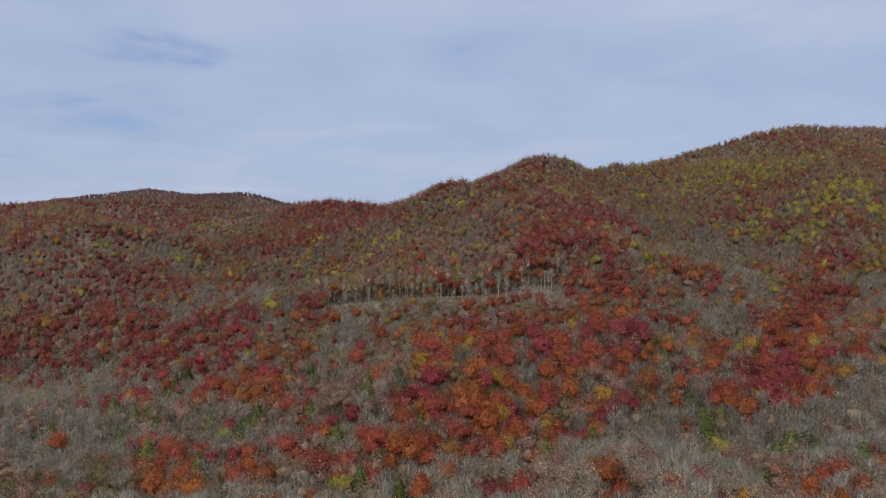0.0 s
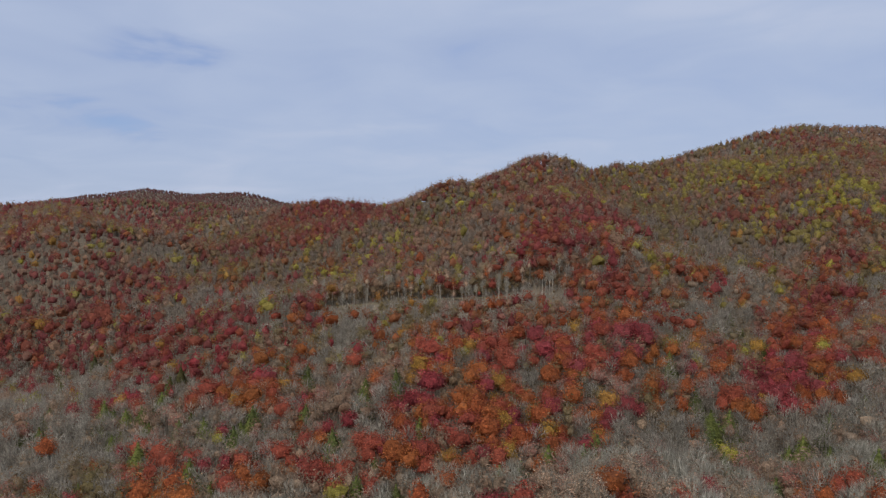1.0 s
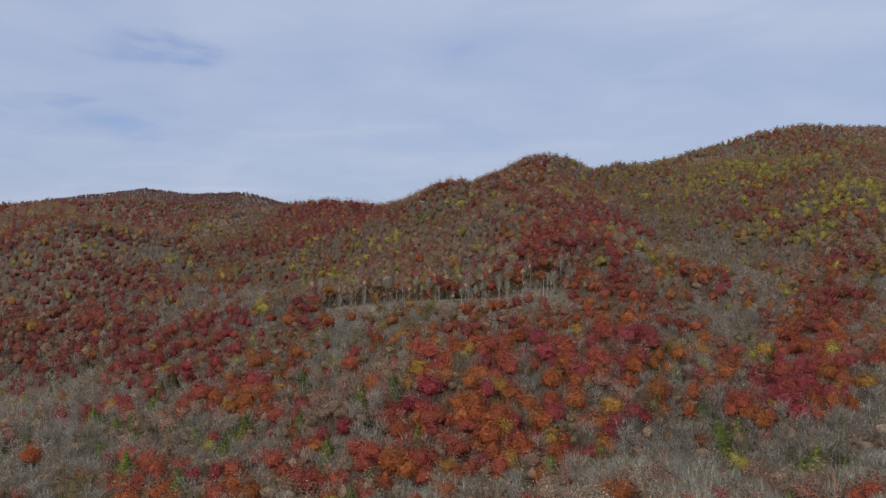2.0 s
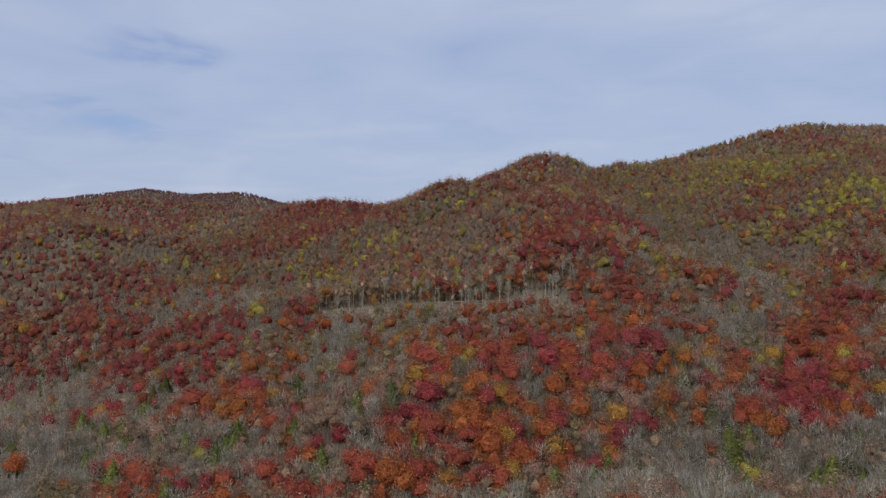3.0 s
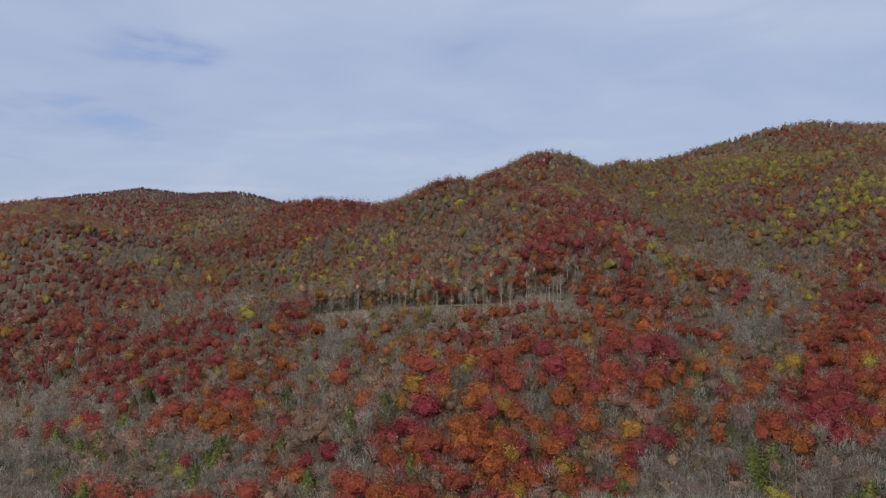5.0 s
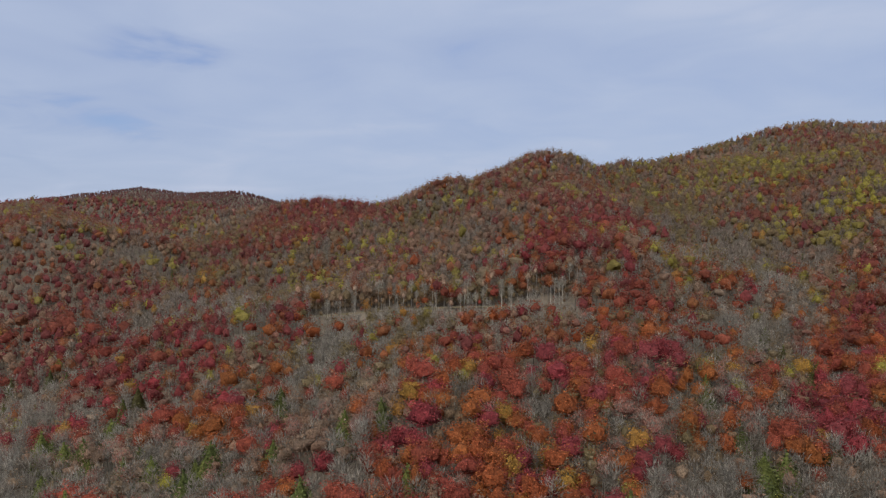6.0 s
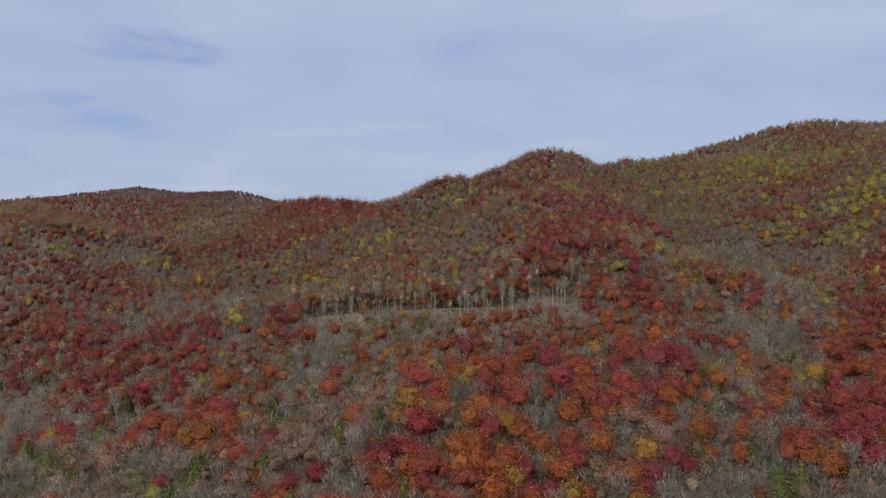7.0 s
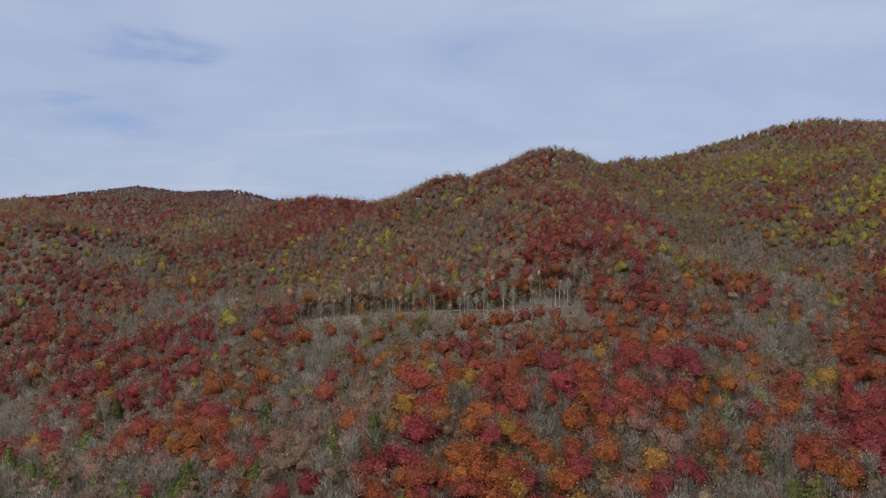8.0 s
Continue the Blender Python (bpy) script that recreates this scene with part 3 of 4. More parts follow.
grow("crimson", [(46, 409, 3.0), (117, 416, 2.4), (50, 419, 3.8), (252, 421, 2.8), (15, 423, 2.4), (-180, 424, 4.2), (-15, 433, 3.6), (256, 433, 3.9), (241, 447, 2.2), (-261, 451, 3.7), (-226, 452, 4.6), (-235, 454, 3.7), (31, 460, 2.3), (93, 460, 3.4), (-175, 461, 3.0), (-149, 464, 2.7), (132, 470, 3.9), (114, 471, 3.1), (108, 471, 2.7), (-48, 475, 3.9), (141, 475, 3.1), (-257, 479, 4.6), (-208, 479, 4.0), (-186, 480, 3.2), (36, 484, 3.6), (-225, 485, 4.0), (88, 488, 3.6), (-266, 491, 4.6), (-279, 493, 3.7), (-226, 496, 4.6)])
grow("crimson", [(-108, 496, 2.9), (307, 499, 3.7), (-21, 503, 3.8), (-207, 504, 4.2), (81, 504, 2.9), (-108, 508, 3.8), (255, 508, 3.4), (-237, 511, 4.6), (58, 514, 3.0), (-28, 516, 3.4), (251, 516, 4.3), (-265, 518, 4.3), (-73, 518, 3.9), (-308, 522, 3.5), (-304, 525, 4.4), (-259, 531, 4.0), (-304, 537, 2.7), (251, 541, 4.1), (207, 547, 4.1), (-261, 548, 4.1), (-289, 564, 4.6), (-269, 569, 4.6), (-141, 572, 4.3), (-345, 576, 4.6), (-174, 583, 3.9), (23, 584, 2.9), (34, 586, 3.9), (50, 611, 3.6), (-186, 618, 4.6), (10, 627, 3.2)])
grow("crimson", [(147, 641, 3.2), (194, 646, 3.3), (340, 651, 3.8), (15, 652, 3.8), (315, 658, 3.9), (-260, 801, 4.6), (-322, 872, 4.6)])
grow("scarlet", [(39, 153, 1.7), (45, 154, 1.7), (21, 158, 1.7), (42, 160, 2.2), (55, 160, 2.2), (19, 164, 2.6), (58, 171, 2.1), (97, 172, 2.1), (102, 173, 2.4), (-29, 190, 2.3), (-4, 195, 2.4), (-21, 197, 1.8), (-37, 197, 3.1), (-61, 198, 2.8), (-33, 200, 2.5), (8, 201, 2.1), (49, 201, 1.7), (-87, 203, 2.5), (-3, 204, 2.5), (-39, 206, 2.5), (-22, 206, 2.2), (-9, 206, 1.9), (6, 207, 2.5), (-95, 209, 2.6), (3, 210, 2.6), (40, 210, 1.7), (-21, 212, 2.9), (-67, 213, 2.0), (-69, 213, 1.7), (-11, 214, 2.0)])
grow("scarlet", [(-90, 215, 2.3), (0, 215, 2.0), (37, 215, 1.7), (-79, 218, 2.0), (-47, 218, 2.0), (-63, 219, 2.4), (-10, 219, 2.0), (-58, 219, 1.7), (8, 219, 2.7), (17, 219, 2.0), (-98, 220, 1.7), (-51, 220, 2.7), (-88, 221, 3.1), (-26, 221, 2.7), (11, 222, 2.1), (-3, 223, 2.8), (-103, 224, 1.7), (2, 226, 2.1), (-82, 227, 2.5), (-45, 228, 2.8), (-58, 228, 2.5), (104, 230, 1.7), (-94, 231, 2.9), (12, 231, 2.5), (19, 231, 2.5), (-41, 235, 1.7), (-105, 241, 3.0), (98, 243, 2.3), (27, 244, 2.3), (143, 245, 2.3)])
grow("scarlet", [(104, 246, 3.1), (46, 249, 2.7), (103, 250, 2.7), (-60, 254, 1.7), (57, 255, 2.4), (55, 260, 2.9), (135, 260, 2.0), (-4, 261, 2.5), (-60, 261, 2.9), (-57, 262, 2.1), (20, 263, 2.5), (48, 263, 2.5), (60, 264, 2.9), (134, 265, 2.5), (26, 266, 2.9), (65, 266, 1.7), (149, 267, 2.5), (58, 269, 3.0), (35, 270, 2.6), (145, 271, 3.0), (24, 273, 3.5), (156, 273, 2.6), (131, 274, 3.0), (-4, 275, 3.5), (152, 276, 2.6), (143, 276, 2.6), (-102, 281, 2.7), (-69, 282, 2.5), (84, 282, 2.7), (113, 282, 2.9)])
grow("scarlet", [(53, 283, 3.1), (-20, 284, 2.0), (-111, 285, 1.8), (152, 286, 3.2), (20, 287, 3.2), (62, 287, 2.7), (67, 289, 2.8), (-103, 290, 3.2), (-33, 291, 2.3), (-9, 291, 3.0), (-99, 293, 4.2), (-95, 296, 2.8), (-38, 297, 3.3), (-47, 298, 1.9), (143, 298, 2.1), (3, 303, 2.4), (93, 305, 3.4), (103, 305, 2.9), (119, 305, 2.4), (-90, 307, 3.0), (37, 308, 3.0), (155, 310, 3.5), (0, 312, 2.0), (111, 312, 4.5), (98, 312, 2.3), (152, 313, 3.5), (91, 313, 2.3), (46, 314, 2.0), (106, 315, 3.5), (-129, 316, 2.5)])
grow("scarlet", [(4, 321, 3.6), (170, 324, 3.7), (-102, 325, 2.6), (160, 329, 3.2), (76, 332, 2.7), (-90, 333, 2.7), (-31, 333, 2.1), (169, 334, 3.2), (86, 336, 3.0), (169, 336, 2.2), (-72, 338, 2.2), (42, 339, 2.5), (203, 339, 2.5), (30, 343, 2.5), (192, 343, 2.5), (-68, 349, 2.8), (122, 350, 2.3), (68, 354, 2.3), (-114, 357, 3.5), (-128, 358, 4.6), (138, 360, 2.6), (-106, 363, 2.4), (-148, 375, 4.3), (133, 375, 2.4), (-173, 376, 3.7), (-91, 377, 2.8), (27, 379, 2.5), (-81, 381, 2.5), (131, 381, 3.4), (214, 385, 2.8)])
grow("scarlet", [(-147, 388, 4.6), (3, 395, 2.6), (220, 400, 3.6), (31, 403, 4.3), (-175, 405, 4.6), (-171, 407, 3.3), (96, 407, 2.7), (66, 408, 3.7), (54, 414, 3.1), (62, 418, 3.8), (245, 418, 2.7), (238, 418, 2.7), (209, 422, 2.4), (115, 426, 2.8), (20, 436, 2.5), (-266, 440, 4.4), (255, 443, 4.0), (-203, 446, 4.4), (-203, 447, 4.6), (-219, 452, 4.5), (116, 452, 3.0), (-246, 455, 4.6), (36, 456, 2.6), (-233, 458, 3.8), (-262, 459, 4.6), (-237, 459, 4.6), (-136, 460, 3.0), (-280, 464, 4.6), (-233, 468, 3.1), (-217, 470, 3.9)])
grow("scarlet", [(48, 472, 3.1), (-89, 495, 2.9), (-255, 500, 4.2), (71, 502, 2.9), (-214, 505, 4.6), (-223, 506, 4.6), (48, 515, 3.0), (-240, 538, 4.6), (-232, 541, 4.5), (-289, 544, 4.6), (-275, 545, 4.5), (240, 545, 4.6), (-302, 552, 4.1), (236, 555, 3.7), (-90, 558, 2.8), (-154, 572, 4.3), (-139, 581, 4.4), (-126, 584, 3.9), (-110, 591, 3.5), (-139, 604, 4.6), (105, 614, 3.1), (289, 624, 3.7), (66, 641, 4.3), (176, 664, 4.5), (-415, 687, 4.6), (405, 700, 4.6), (-440, 922, 4.6), (-507, 1031, 4.6)])
grow("orange", [(37, 155, 1.7), (94, 157, 1.9), (24, 161, 1.7), (101, 161, 2.5), (39, 162, 2.8), (85, 163, 2.0), (91, 166, 2.3), (87, 170, 2.1), (113, 174, 1.8), (-6, 176, 2.8), (95, 178, 2.5), (-35, 181, 1.7), (104, 185, 1.7), (-70, 187, 3.0), (-77, 189, 3.0), (-83, 192, 3.4), (-15, 196, 2.1), (-52, 196, 2.8), (-9, 197, 2.7), (16, 198, 1.7), (-13, 200, 3.0), (-58, 201, 3.2), (34, 206, 1.9), (-106, 206, 1.7), (-35, 207, 1.7), (48, 207, 1.9), (-45, 208, 1.9), (21, 209, 1.9), (15, 210, 2.2), (-49, 211, 1.9)])
grow("orange", [(33, 211, 2.3), (24, 212, 2.9), (11, 213, 2.0), (-26, 214, 1.7), (14, 214, 3.0), (48, 215, 2.0), (-5, 218, 2.3), (38, 220, 2.2), (48, 220, 2.7), (-13, 222, 2.4), (80, 222, 1.7), (-112, 224, 2.1), (7, 226, 3.1), (15, 226, 2.8), (44, 226, 2.4), (0, 227, 2.1), (-7, 228, 2.5), (-40, 228, 2.3), (132, 231, 2.3), (129, 231, 1.8), (6, 233, 2.9), (10, 234, 3.3), (44, 234, 3.3), (72, 234, 2.2), (104, 234, 2.9), (71, 239, 2.6), (72, 239, 2.8), (103, 239, 2.6), (131, 239, 2.2), (29, 240, 2.6)])
grow("orange", [(69, 240, 1.9), (126, 243, 2.3), (-140, 245, 3.1), (10, 245, 3.1), (140, 246, 2.3), (38, 247, 2.3), (1, 248, 1.9), (-19, 249, 1.8), (24, 249, 2.7), (-52, 250, 1.8), (63, 250, 2.0), (68, 253, 3.2), (40, 254, 3.2), (77, 254, 1.7), (48, 256, 2.0), (53, 256, 2.0), (143, 256, 2.4), (-48, 257, 1.7), (-27, 260, 1.7), (141, 261, 2.9), (-25, 265, 2.9), (18, 265, 1.9), (46, 266, 2.5), (79, 266, 1.7), (-67, 270, 2.3), (-39, 271, 1.7), (83, 272, 2.2), (18, 276, 2.2), (-76, 277, 3.1), (-81, 278, 2.2)])
grow("orange", [(49, 281, 2.7), (-59, 285, 2.3), (-90, 287, 2.7), (168, 287, 2.7), (162, 288, 2.7), (-19, 291, 2.1), (159, 291, 3.2), (-74, 292, 2.3), (-85, 293, 2.8), (49, 294, 2.3), (151, 295, 2.8), (18, 296, 2.8), (74, 296, 2.1), (108, 298, 2.4), (33, 301, 3.4), (-57, 303, 1.9), (16, 304, 1.9), (80, 304, 3.4), (113, 304, 2.9), (86, 306, 2.9), (-9, 307, 2.2), (-92, 308, 3.9), (54, 309, 4.0), (44, 310, 3.0), (59, 311, 3.0), (83, 311, 2.5), (172, 313, 3.5), (44, 317, 2.5), (170, 317, 3.6), (-31, 318, 2.0)])
grow("orange", [(-83, 319, 3.6), (-60, 321, 2.6), (-28, 321, 3.4), (-22, 321, 2.3), (119, 321, 3.1), (66, 321, 2.3), (152, 322, 3.1), (161, 323, 3.6), (-66, 325, 3.1), (89, 325, 2.1), (69, 329, 2.7), (15, 330, 2.7), (102, 331, 2.4), (-104, 339, 2.2), (18, 339, 2.2), (73, 340, 3.0), (198, 340, 3.0), (24, 342, 3.3), (110, 342, 3.0), (12, 344, 2.8), (-24, 347, 3.4), (133, 350, 2.6), (-76, 358, 3.5), (75, 360, 2.9), (100, 360, 2.3), (-58, 361, 3.5), (-47, 365, 3.0), (209, 369, 3.3), (-80, 370, 3.0), (-40, 370, 2.4)])
grow("orange", [(193, 370, 2.7), (99, 371, 3.3), (-76, 374, 4.0), (138, 374, 4.0), (53, 376, 3.1), (73, 378, 2.5), (56, 381, 4.0), (84, 382, 2.5), (128, 384, 2.5), (146, 385, 2.8), (-169, 386, 2.5), (37, 387, 2.5), (168, 388, 2.9), (-7, 399, 1.7), (137, 401, 2.6), (-204, 409, 2.7), (40, 413, 2.7), (234, 418, 2.7), (98, 421, 2.4), (-46, 425, 2.8), (-5, 428, 2.8), (213, 433, 2.5), (68, 437, 2.9), (-215, 438, 2.9), (7, 445, 4.0), (-64, 455, 3.0), (-21, 458, 2.6), (268, 461, 3.0), (40, 462, 3.1), (-15, 463, 4.2)])
grow("orange", [(-280, 470, 3.1), (-263, 475, 4.6), (-223, 476, 3.2), (-154, 479, 4.0), (-34, 486, 4.0), (-48, 491, 4.6), (-72, 496, 2.9), (-4, 502, 4.2), (-89, 516, 4.6), (-276, 517, 2.6), (-83, 519, 3.9), (4, 520, 3.0), (-282, 534, 4.5), (-124, 543, 3.6), (-30, 588, 3.4), (-270, 589, 3.9), (-234, 592, 3.0), (-214, 600, 4.0), (61, 616, 3.6), (-335, 622, 4.6), (89, 626, 3.7), (-192, 645, 3.8), (515, 850, 4.6), (-606, 978, 4.6)])
grow("russet", [(90, 159, 2.2), (108, 166, 1.7), (111, 221, 2.0), (115, 221, 2.0), (109, 224, 2.4), (-40, 247, 3.1), (9, 252, 2.0), (121, 271, 3.0), (34, 282, 2.2), (-238, 427, 4.6), (-246, 437, 4.6), (67, 533, 4.0), (75, 615, 4.6)])
grow("rose", [(8, 172, 1.8), (46, 194, 1.7), (64, 207, 1.9), (-30, 208, 1.7), (75, 210, 1.7), (6, 214, 2.0), (91, 214, 1.7), (20, 217, 2.3), (-104, 222, 2.4), (49, 226, 1.7), (50, 233, 2.5), (61, 236, 2.6), (60, 242, 3.0), (68, 244, 2.3), (56, 247, 3.5), (16, 253, 2.8), (112, 254, 3.2), (-104, 270, 2.1), (-116, 280, 1.7), (101, 289, 2.8), (119, 300, 2.9), (-156, 339, 3.3), (-143, 345, 3.4), (-60, 353, 2.9), (-83, 364, 3.0)])
grow("yellow", [(72, 163, 2.0), (19, 205, 2.8), (55, 231, 2.9), (18, 240, 1.9), (114, 247, 2.3), (137, 248, 2.3), (-11, 254, 2.4), (-8, 262, 3.3), (59, 277, 1.7), (57, 292, 1.9), (135, 297, 2.8), (-34, 301, 1.7), (60, 305, 2.4), (138, 307, 2.5), (-13, 311, 1.7), (6, 312, 2.0), (155, 356, 2.3), (-11, 361, 2.1), (-121, 366, 1.8), (-134, 371, 1.8), (116, 380, 2.2), (-36, 392, 2.9), (197, 392, 2.2), (-66, 413, 3.1), (39, 435, 2.1), (205, 448, 3.0), (22, 462, 2.3), (-272, 466, 3.9), (-160, 511, 3.4), (-0, 511, 2.1)])
grow("yellow", [(37, 524, 2.2), (-315, 534, 4.0), (-106, 537, 2.7), (-313, 554, 3.7), (-177, 554, 3.7), (-271, 770, 3.9)])
grow("lime", [(51, 333, 1.9), (-29, 349, 2.3), (112, 360, 2.6), (85, 378, 3.4), (185, 380, 3.4), (138, 381, 2.2), (-96, 382, 3.7), (139, 398, 2.3), (90, 413, 2.0), (204, 427, 2.8), (-28, 448, 3.0), (264, 486, 4.6), (15, 494, 3.3), (257, 504, 4.2), (-111, 523, 3.9), (95, 524, 2.6), (-40, 530, 4.6), (-63, 533, 4.4), (-221, 570, 3.8), (-12, 584, 4.6), (-283, 587, 3.4), (-105, 587, 3.4), (-410, 696, 4.6), (-396, 750, 3.8), (-225, 755, 4.5), (-532, 1064, 4.6)])
grow("evergreen", [(84, 176, 1.9), (111, 178, 1.9), (-12, 183, 1.7), (-23, 188, 1.7), (16, 194, 1.7), (22, 196, 1.7), (50, 197, 1.7), (40, 197, 1.7), (30, 197, 2.1), (80, 198, 1.7), (103, 199, 2.1), (100, 201, 1.7), (45, 202, 2.5), (-134, 205, 1.7), (119, 214, 1.7), (-78, 215, 2.8), (-7, 218, 2.0), (84, 218, 2.0), (-35, 222, 2.2), (88, 228, 2.3), (95, 230, 2.0), (-102, 233, 2.7), (-72, 240, 2.6), (-69, 247, 2.1), (90, 248, 1.7), (-74, 255, 1.8), (-28, 255, 2.4), (-50, 255, 2.4), (-88, 256, 3.0), (-122, 256, 3.2)])
grow("evergreen", [(-17, 257, 2.0), (-71, 260, 2.7), (-99, 261, 1.8), (-113, 262, 1.9), (-153, 263, 1.7), (-113, 267, 1.7), (-126, 276, 2.0), (-121, 279, 2.7), (-161, 284, 2.0), (-140, 287, 3.0), (-136, 287, 1.7), (137, 297, 2.1), (-58, 299, 3.3), (-122, 301, 2.2), (143, 302, 1.7), (-69, 309, 2.2), (-123, 313, 3.3), (-124, 328, 2.4), (142, 342, 1.7), (-190, 344, 2.5), (-187, 389, 2.5), (-202, 401, 3.3), (-227, 408, 2.3), (-423, 1028, 4.6)])


def scatter(x0, x1, y0, y1, gap):
    """Places on a shaken grid."""
    x, y = np.meshgrid(np.arange(x0, x1, gap), np.arange(y0, y1, gap))
    x[::2] += gap / 2
    x, y = x.ravel(), y.ravel()
    return x + PLAN.uniform(-0.42, 0.42, len(x)) * gap, y + PLAN.uniform(-0.42, 0.42, len(y)) * gap


def kinds_at(x, y):
    """The kind of tree that grows at each place: by the mixes round it, in patches, and by chance."""
    n = len(x)
    up, far = np.clip((y - 320) / 90, 0, 1)[:, None], np.clip((y - 1150) / 150, 0, 1)[:, None]
    low = np.array([0.003, 0.006, 0.012, 0.50, 0.004, 0.004, 0.41, 0.004, 0.06])
    high = np.array([0.03, 0.03, 0.07, 0.56, 0.02, 0.05, 0.20, 0.0, 0.04])
    share = 0.22 * ((low * (1 - up) + high * up) * (1 - far) + np.array(MIXES["wine"]) * far)
    for name, zones in ZONES.items():
        for zx, zy, rx, ry in zones:
            inside = np.exp(-(((x - zx) / (rx * 1.12 + 3)) ** 2 + ((y - zy) / (ry * 1.12 + 3)) ** 2) ** 1.5)
            share = share + inside[:, None] * np.array(MIXES[name]) * (1.5 if name in ("red", "lime") else 1.0)
    share[:, :2] *= (0.35 + 2.6 * np.clip(grain(x, y, 21, 3) - 0.25, 0, 1))[:, None]
    share[:, 2] *= 0.35 + 2.6 * np.clip(grain(x, y, 19, 5) - 0.25, 0, 1)
    share[:, 6] *= 0.45 + 2.2 * np.clip(grain(x, y, 26, 8) - 0.25, 0, 1)
    share[:, 5] *= 0.40 + 2.4 * np.clip(grain(x, y, 32, 9) - 0.25, 0, 1)
    total = np.cumsum(share / share.sum(1, keepdims=True), 1)
    return np.minimum((PLAN.rand(n, 1) > total).sum(1), len(KINDS) - 1)


def stands():
    """All trees of the woods: x, y, kind, how near they stand (0 nearest to 3 farthest), size, turn and foot height."""
    bands = [(-260, 260, 135, 305, 4.2, 0), (-420, 420, 305, 480, 4.7, 1), (-700, 760, 480, 800, 5.6, 2), (-1250, 1150, 800, 1330, 8.2, 3),
             (-2000, -250, 1330, 2760, 10.0, 3), (-60, 60, -60, 135, 6.4, 1), (-200, -60, -60, 135, 8.0, 2), (60, 200, -60, 135, 8.0, 2)]
    out = []
    for x0, x1, y0, y1, gap, near in bands:
        x, y = scatter(x0, x1, y0, y1, gap)
        ok = (np.abs(x) < 0.66 * np.maximum(y, 0) + 28) | (y1 <= 135)
        if near == 3 and y0 > 1000:
            ok &= (np.abs(x + 0.37 * y) < 0.27 * y) & (height(x, y) > 112)
        elif near == 2 and y0 > 400:
            ok &= ~((x > -50) & (x < 140) & (y > 745))
        elif near == 3 and y0 > 400:
            ok &= (x > 140) & (y < 910 + 0.45 * (x - 200)) | (x < -150) & (height(x, y) > 70)
        ok &= ~((np.abs(track_gap(x, y)[0]) < 2.9) & (x > -112) & (x < 78))
        x, y = x[ok], y[ok]
        size = (0.72 + 0.40 * PLAN.rand(len(x))) * (1.10, 1.04, 1.0, 1.12)[near]
        out.append(np.stack([x, y, kinds_at(x, y), np.full(len(x), near), size], -1))
    trees = np.concatenate(out)
    trees[(trees[:, 3] == 1) & (trees[:, 1] > 385 + 40 * PLAN.rand(len(trees))), 3] = 2
    # room for the trees that stand out
    keep = np.ones(len(trees), bool)
    own = np.array(SINGLES, float)
    for x, y, kind, r in own:
        keep &= np.hypot(trees[:, 0] - x, trees[:, 1] - y) > 0.70 * r + 1.4
        # nothing tall stands close in front of it
        dx, dy = trees[:, 0] - x, trees[:, 1] - y
        keep &= ~((np.abs(dx) < 0.8 * r) & (dy < 0) & (dy > -0.9 * r - (9.0 if kind == KINDS.index("evergreen") else 2.4)))
    trees = trees[keep]
    # below the track only brush and a few tall survivors have come back; above it the edge trees are thinned
    away = track_gap(trees[:, 0], trees[:, 1])[0]
    chance = PLAN.rand(len(trees))
    cut = (away < 0) & (away > -34) & (trees[:, 0] > -68) & (trees[:, 0] < 62)
    trees[cut, 4] *= np.where(chance[cut] < 0.12, 0.9, 0.34 + 0.30 * chance[cut]) * np.clip(0.55 - away[cut] / 50, 0.5, 1.0)
    trees[cut, 2] = np.where(chance[cut] < 0.12, KINDS.index("bare"), np.where(chance[cut] < 0.5, KINDS.index("russet"), np.where(chance[cut] < 0.8, KINDS.index("bare"), trees[cut, 2])))
    edge = (away > 0) & (away < 16) & (trees[:, 0] > -75) & (trees[:, 0] < 70)
    trees = trees[~(edge & (chance < 0.25))]
    chance = PLAN.rand(len(trees))
    # the wood's edge above the track has grown up tall, still in brown leaf
    away = track_gap(trees[:, 0], trees[:, 1])[0]
    edge = (away > 0) & (away < 22) & (trees[:, 0] > -75) & (trees[:, 0] < 70)
    trees[edge & (chance < 0.5) & (trees[:, 2] == KINDS.index("bare")), 2] = KINDS.index("russet")
    trees[edge, 4] *= 0.92
    near = np.where(own[:, 1] < 305, 0, np.where(own[:, 1] < 430, 1, np.where(own[:, 1] < 800, 2, 3)))
    # brown brush under the edge trees
    x, y = scatter(-75, 84, 372, 448, 2.7)
    away = track_gap(x, y)[0]
    ok = (away > 3.6) & (away < 22)
    trees = np.concatenate([trees, np.stack([x[ok], y[ok], np.full(ok.sum(), KINDS.index("russet")), np.full(ok.sum(), 2), PLAN.uniform(0.30, 0.60, ok.sum())], -1)])
    trees = np.concatenate([trees, np.stack([own[:, 0], own[:, 1], own[:, 2], near, np.minimum(own[:, 3] / np.where(own[:, 2] == KINDS.index("evergreen"), 1.5, 2.45), np.where(own[:, 1] < 480, 1.45, 1.15))], -1)])
    n = len(trees)
    return np.concatenate([trees, PLAN.rand(n, 1) * 6.283, height(trees[:, 0], trees[:, 1])[:, None]], 1)


TREES = stands()

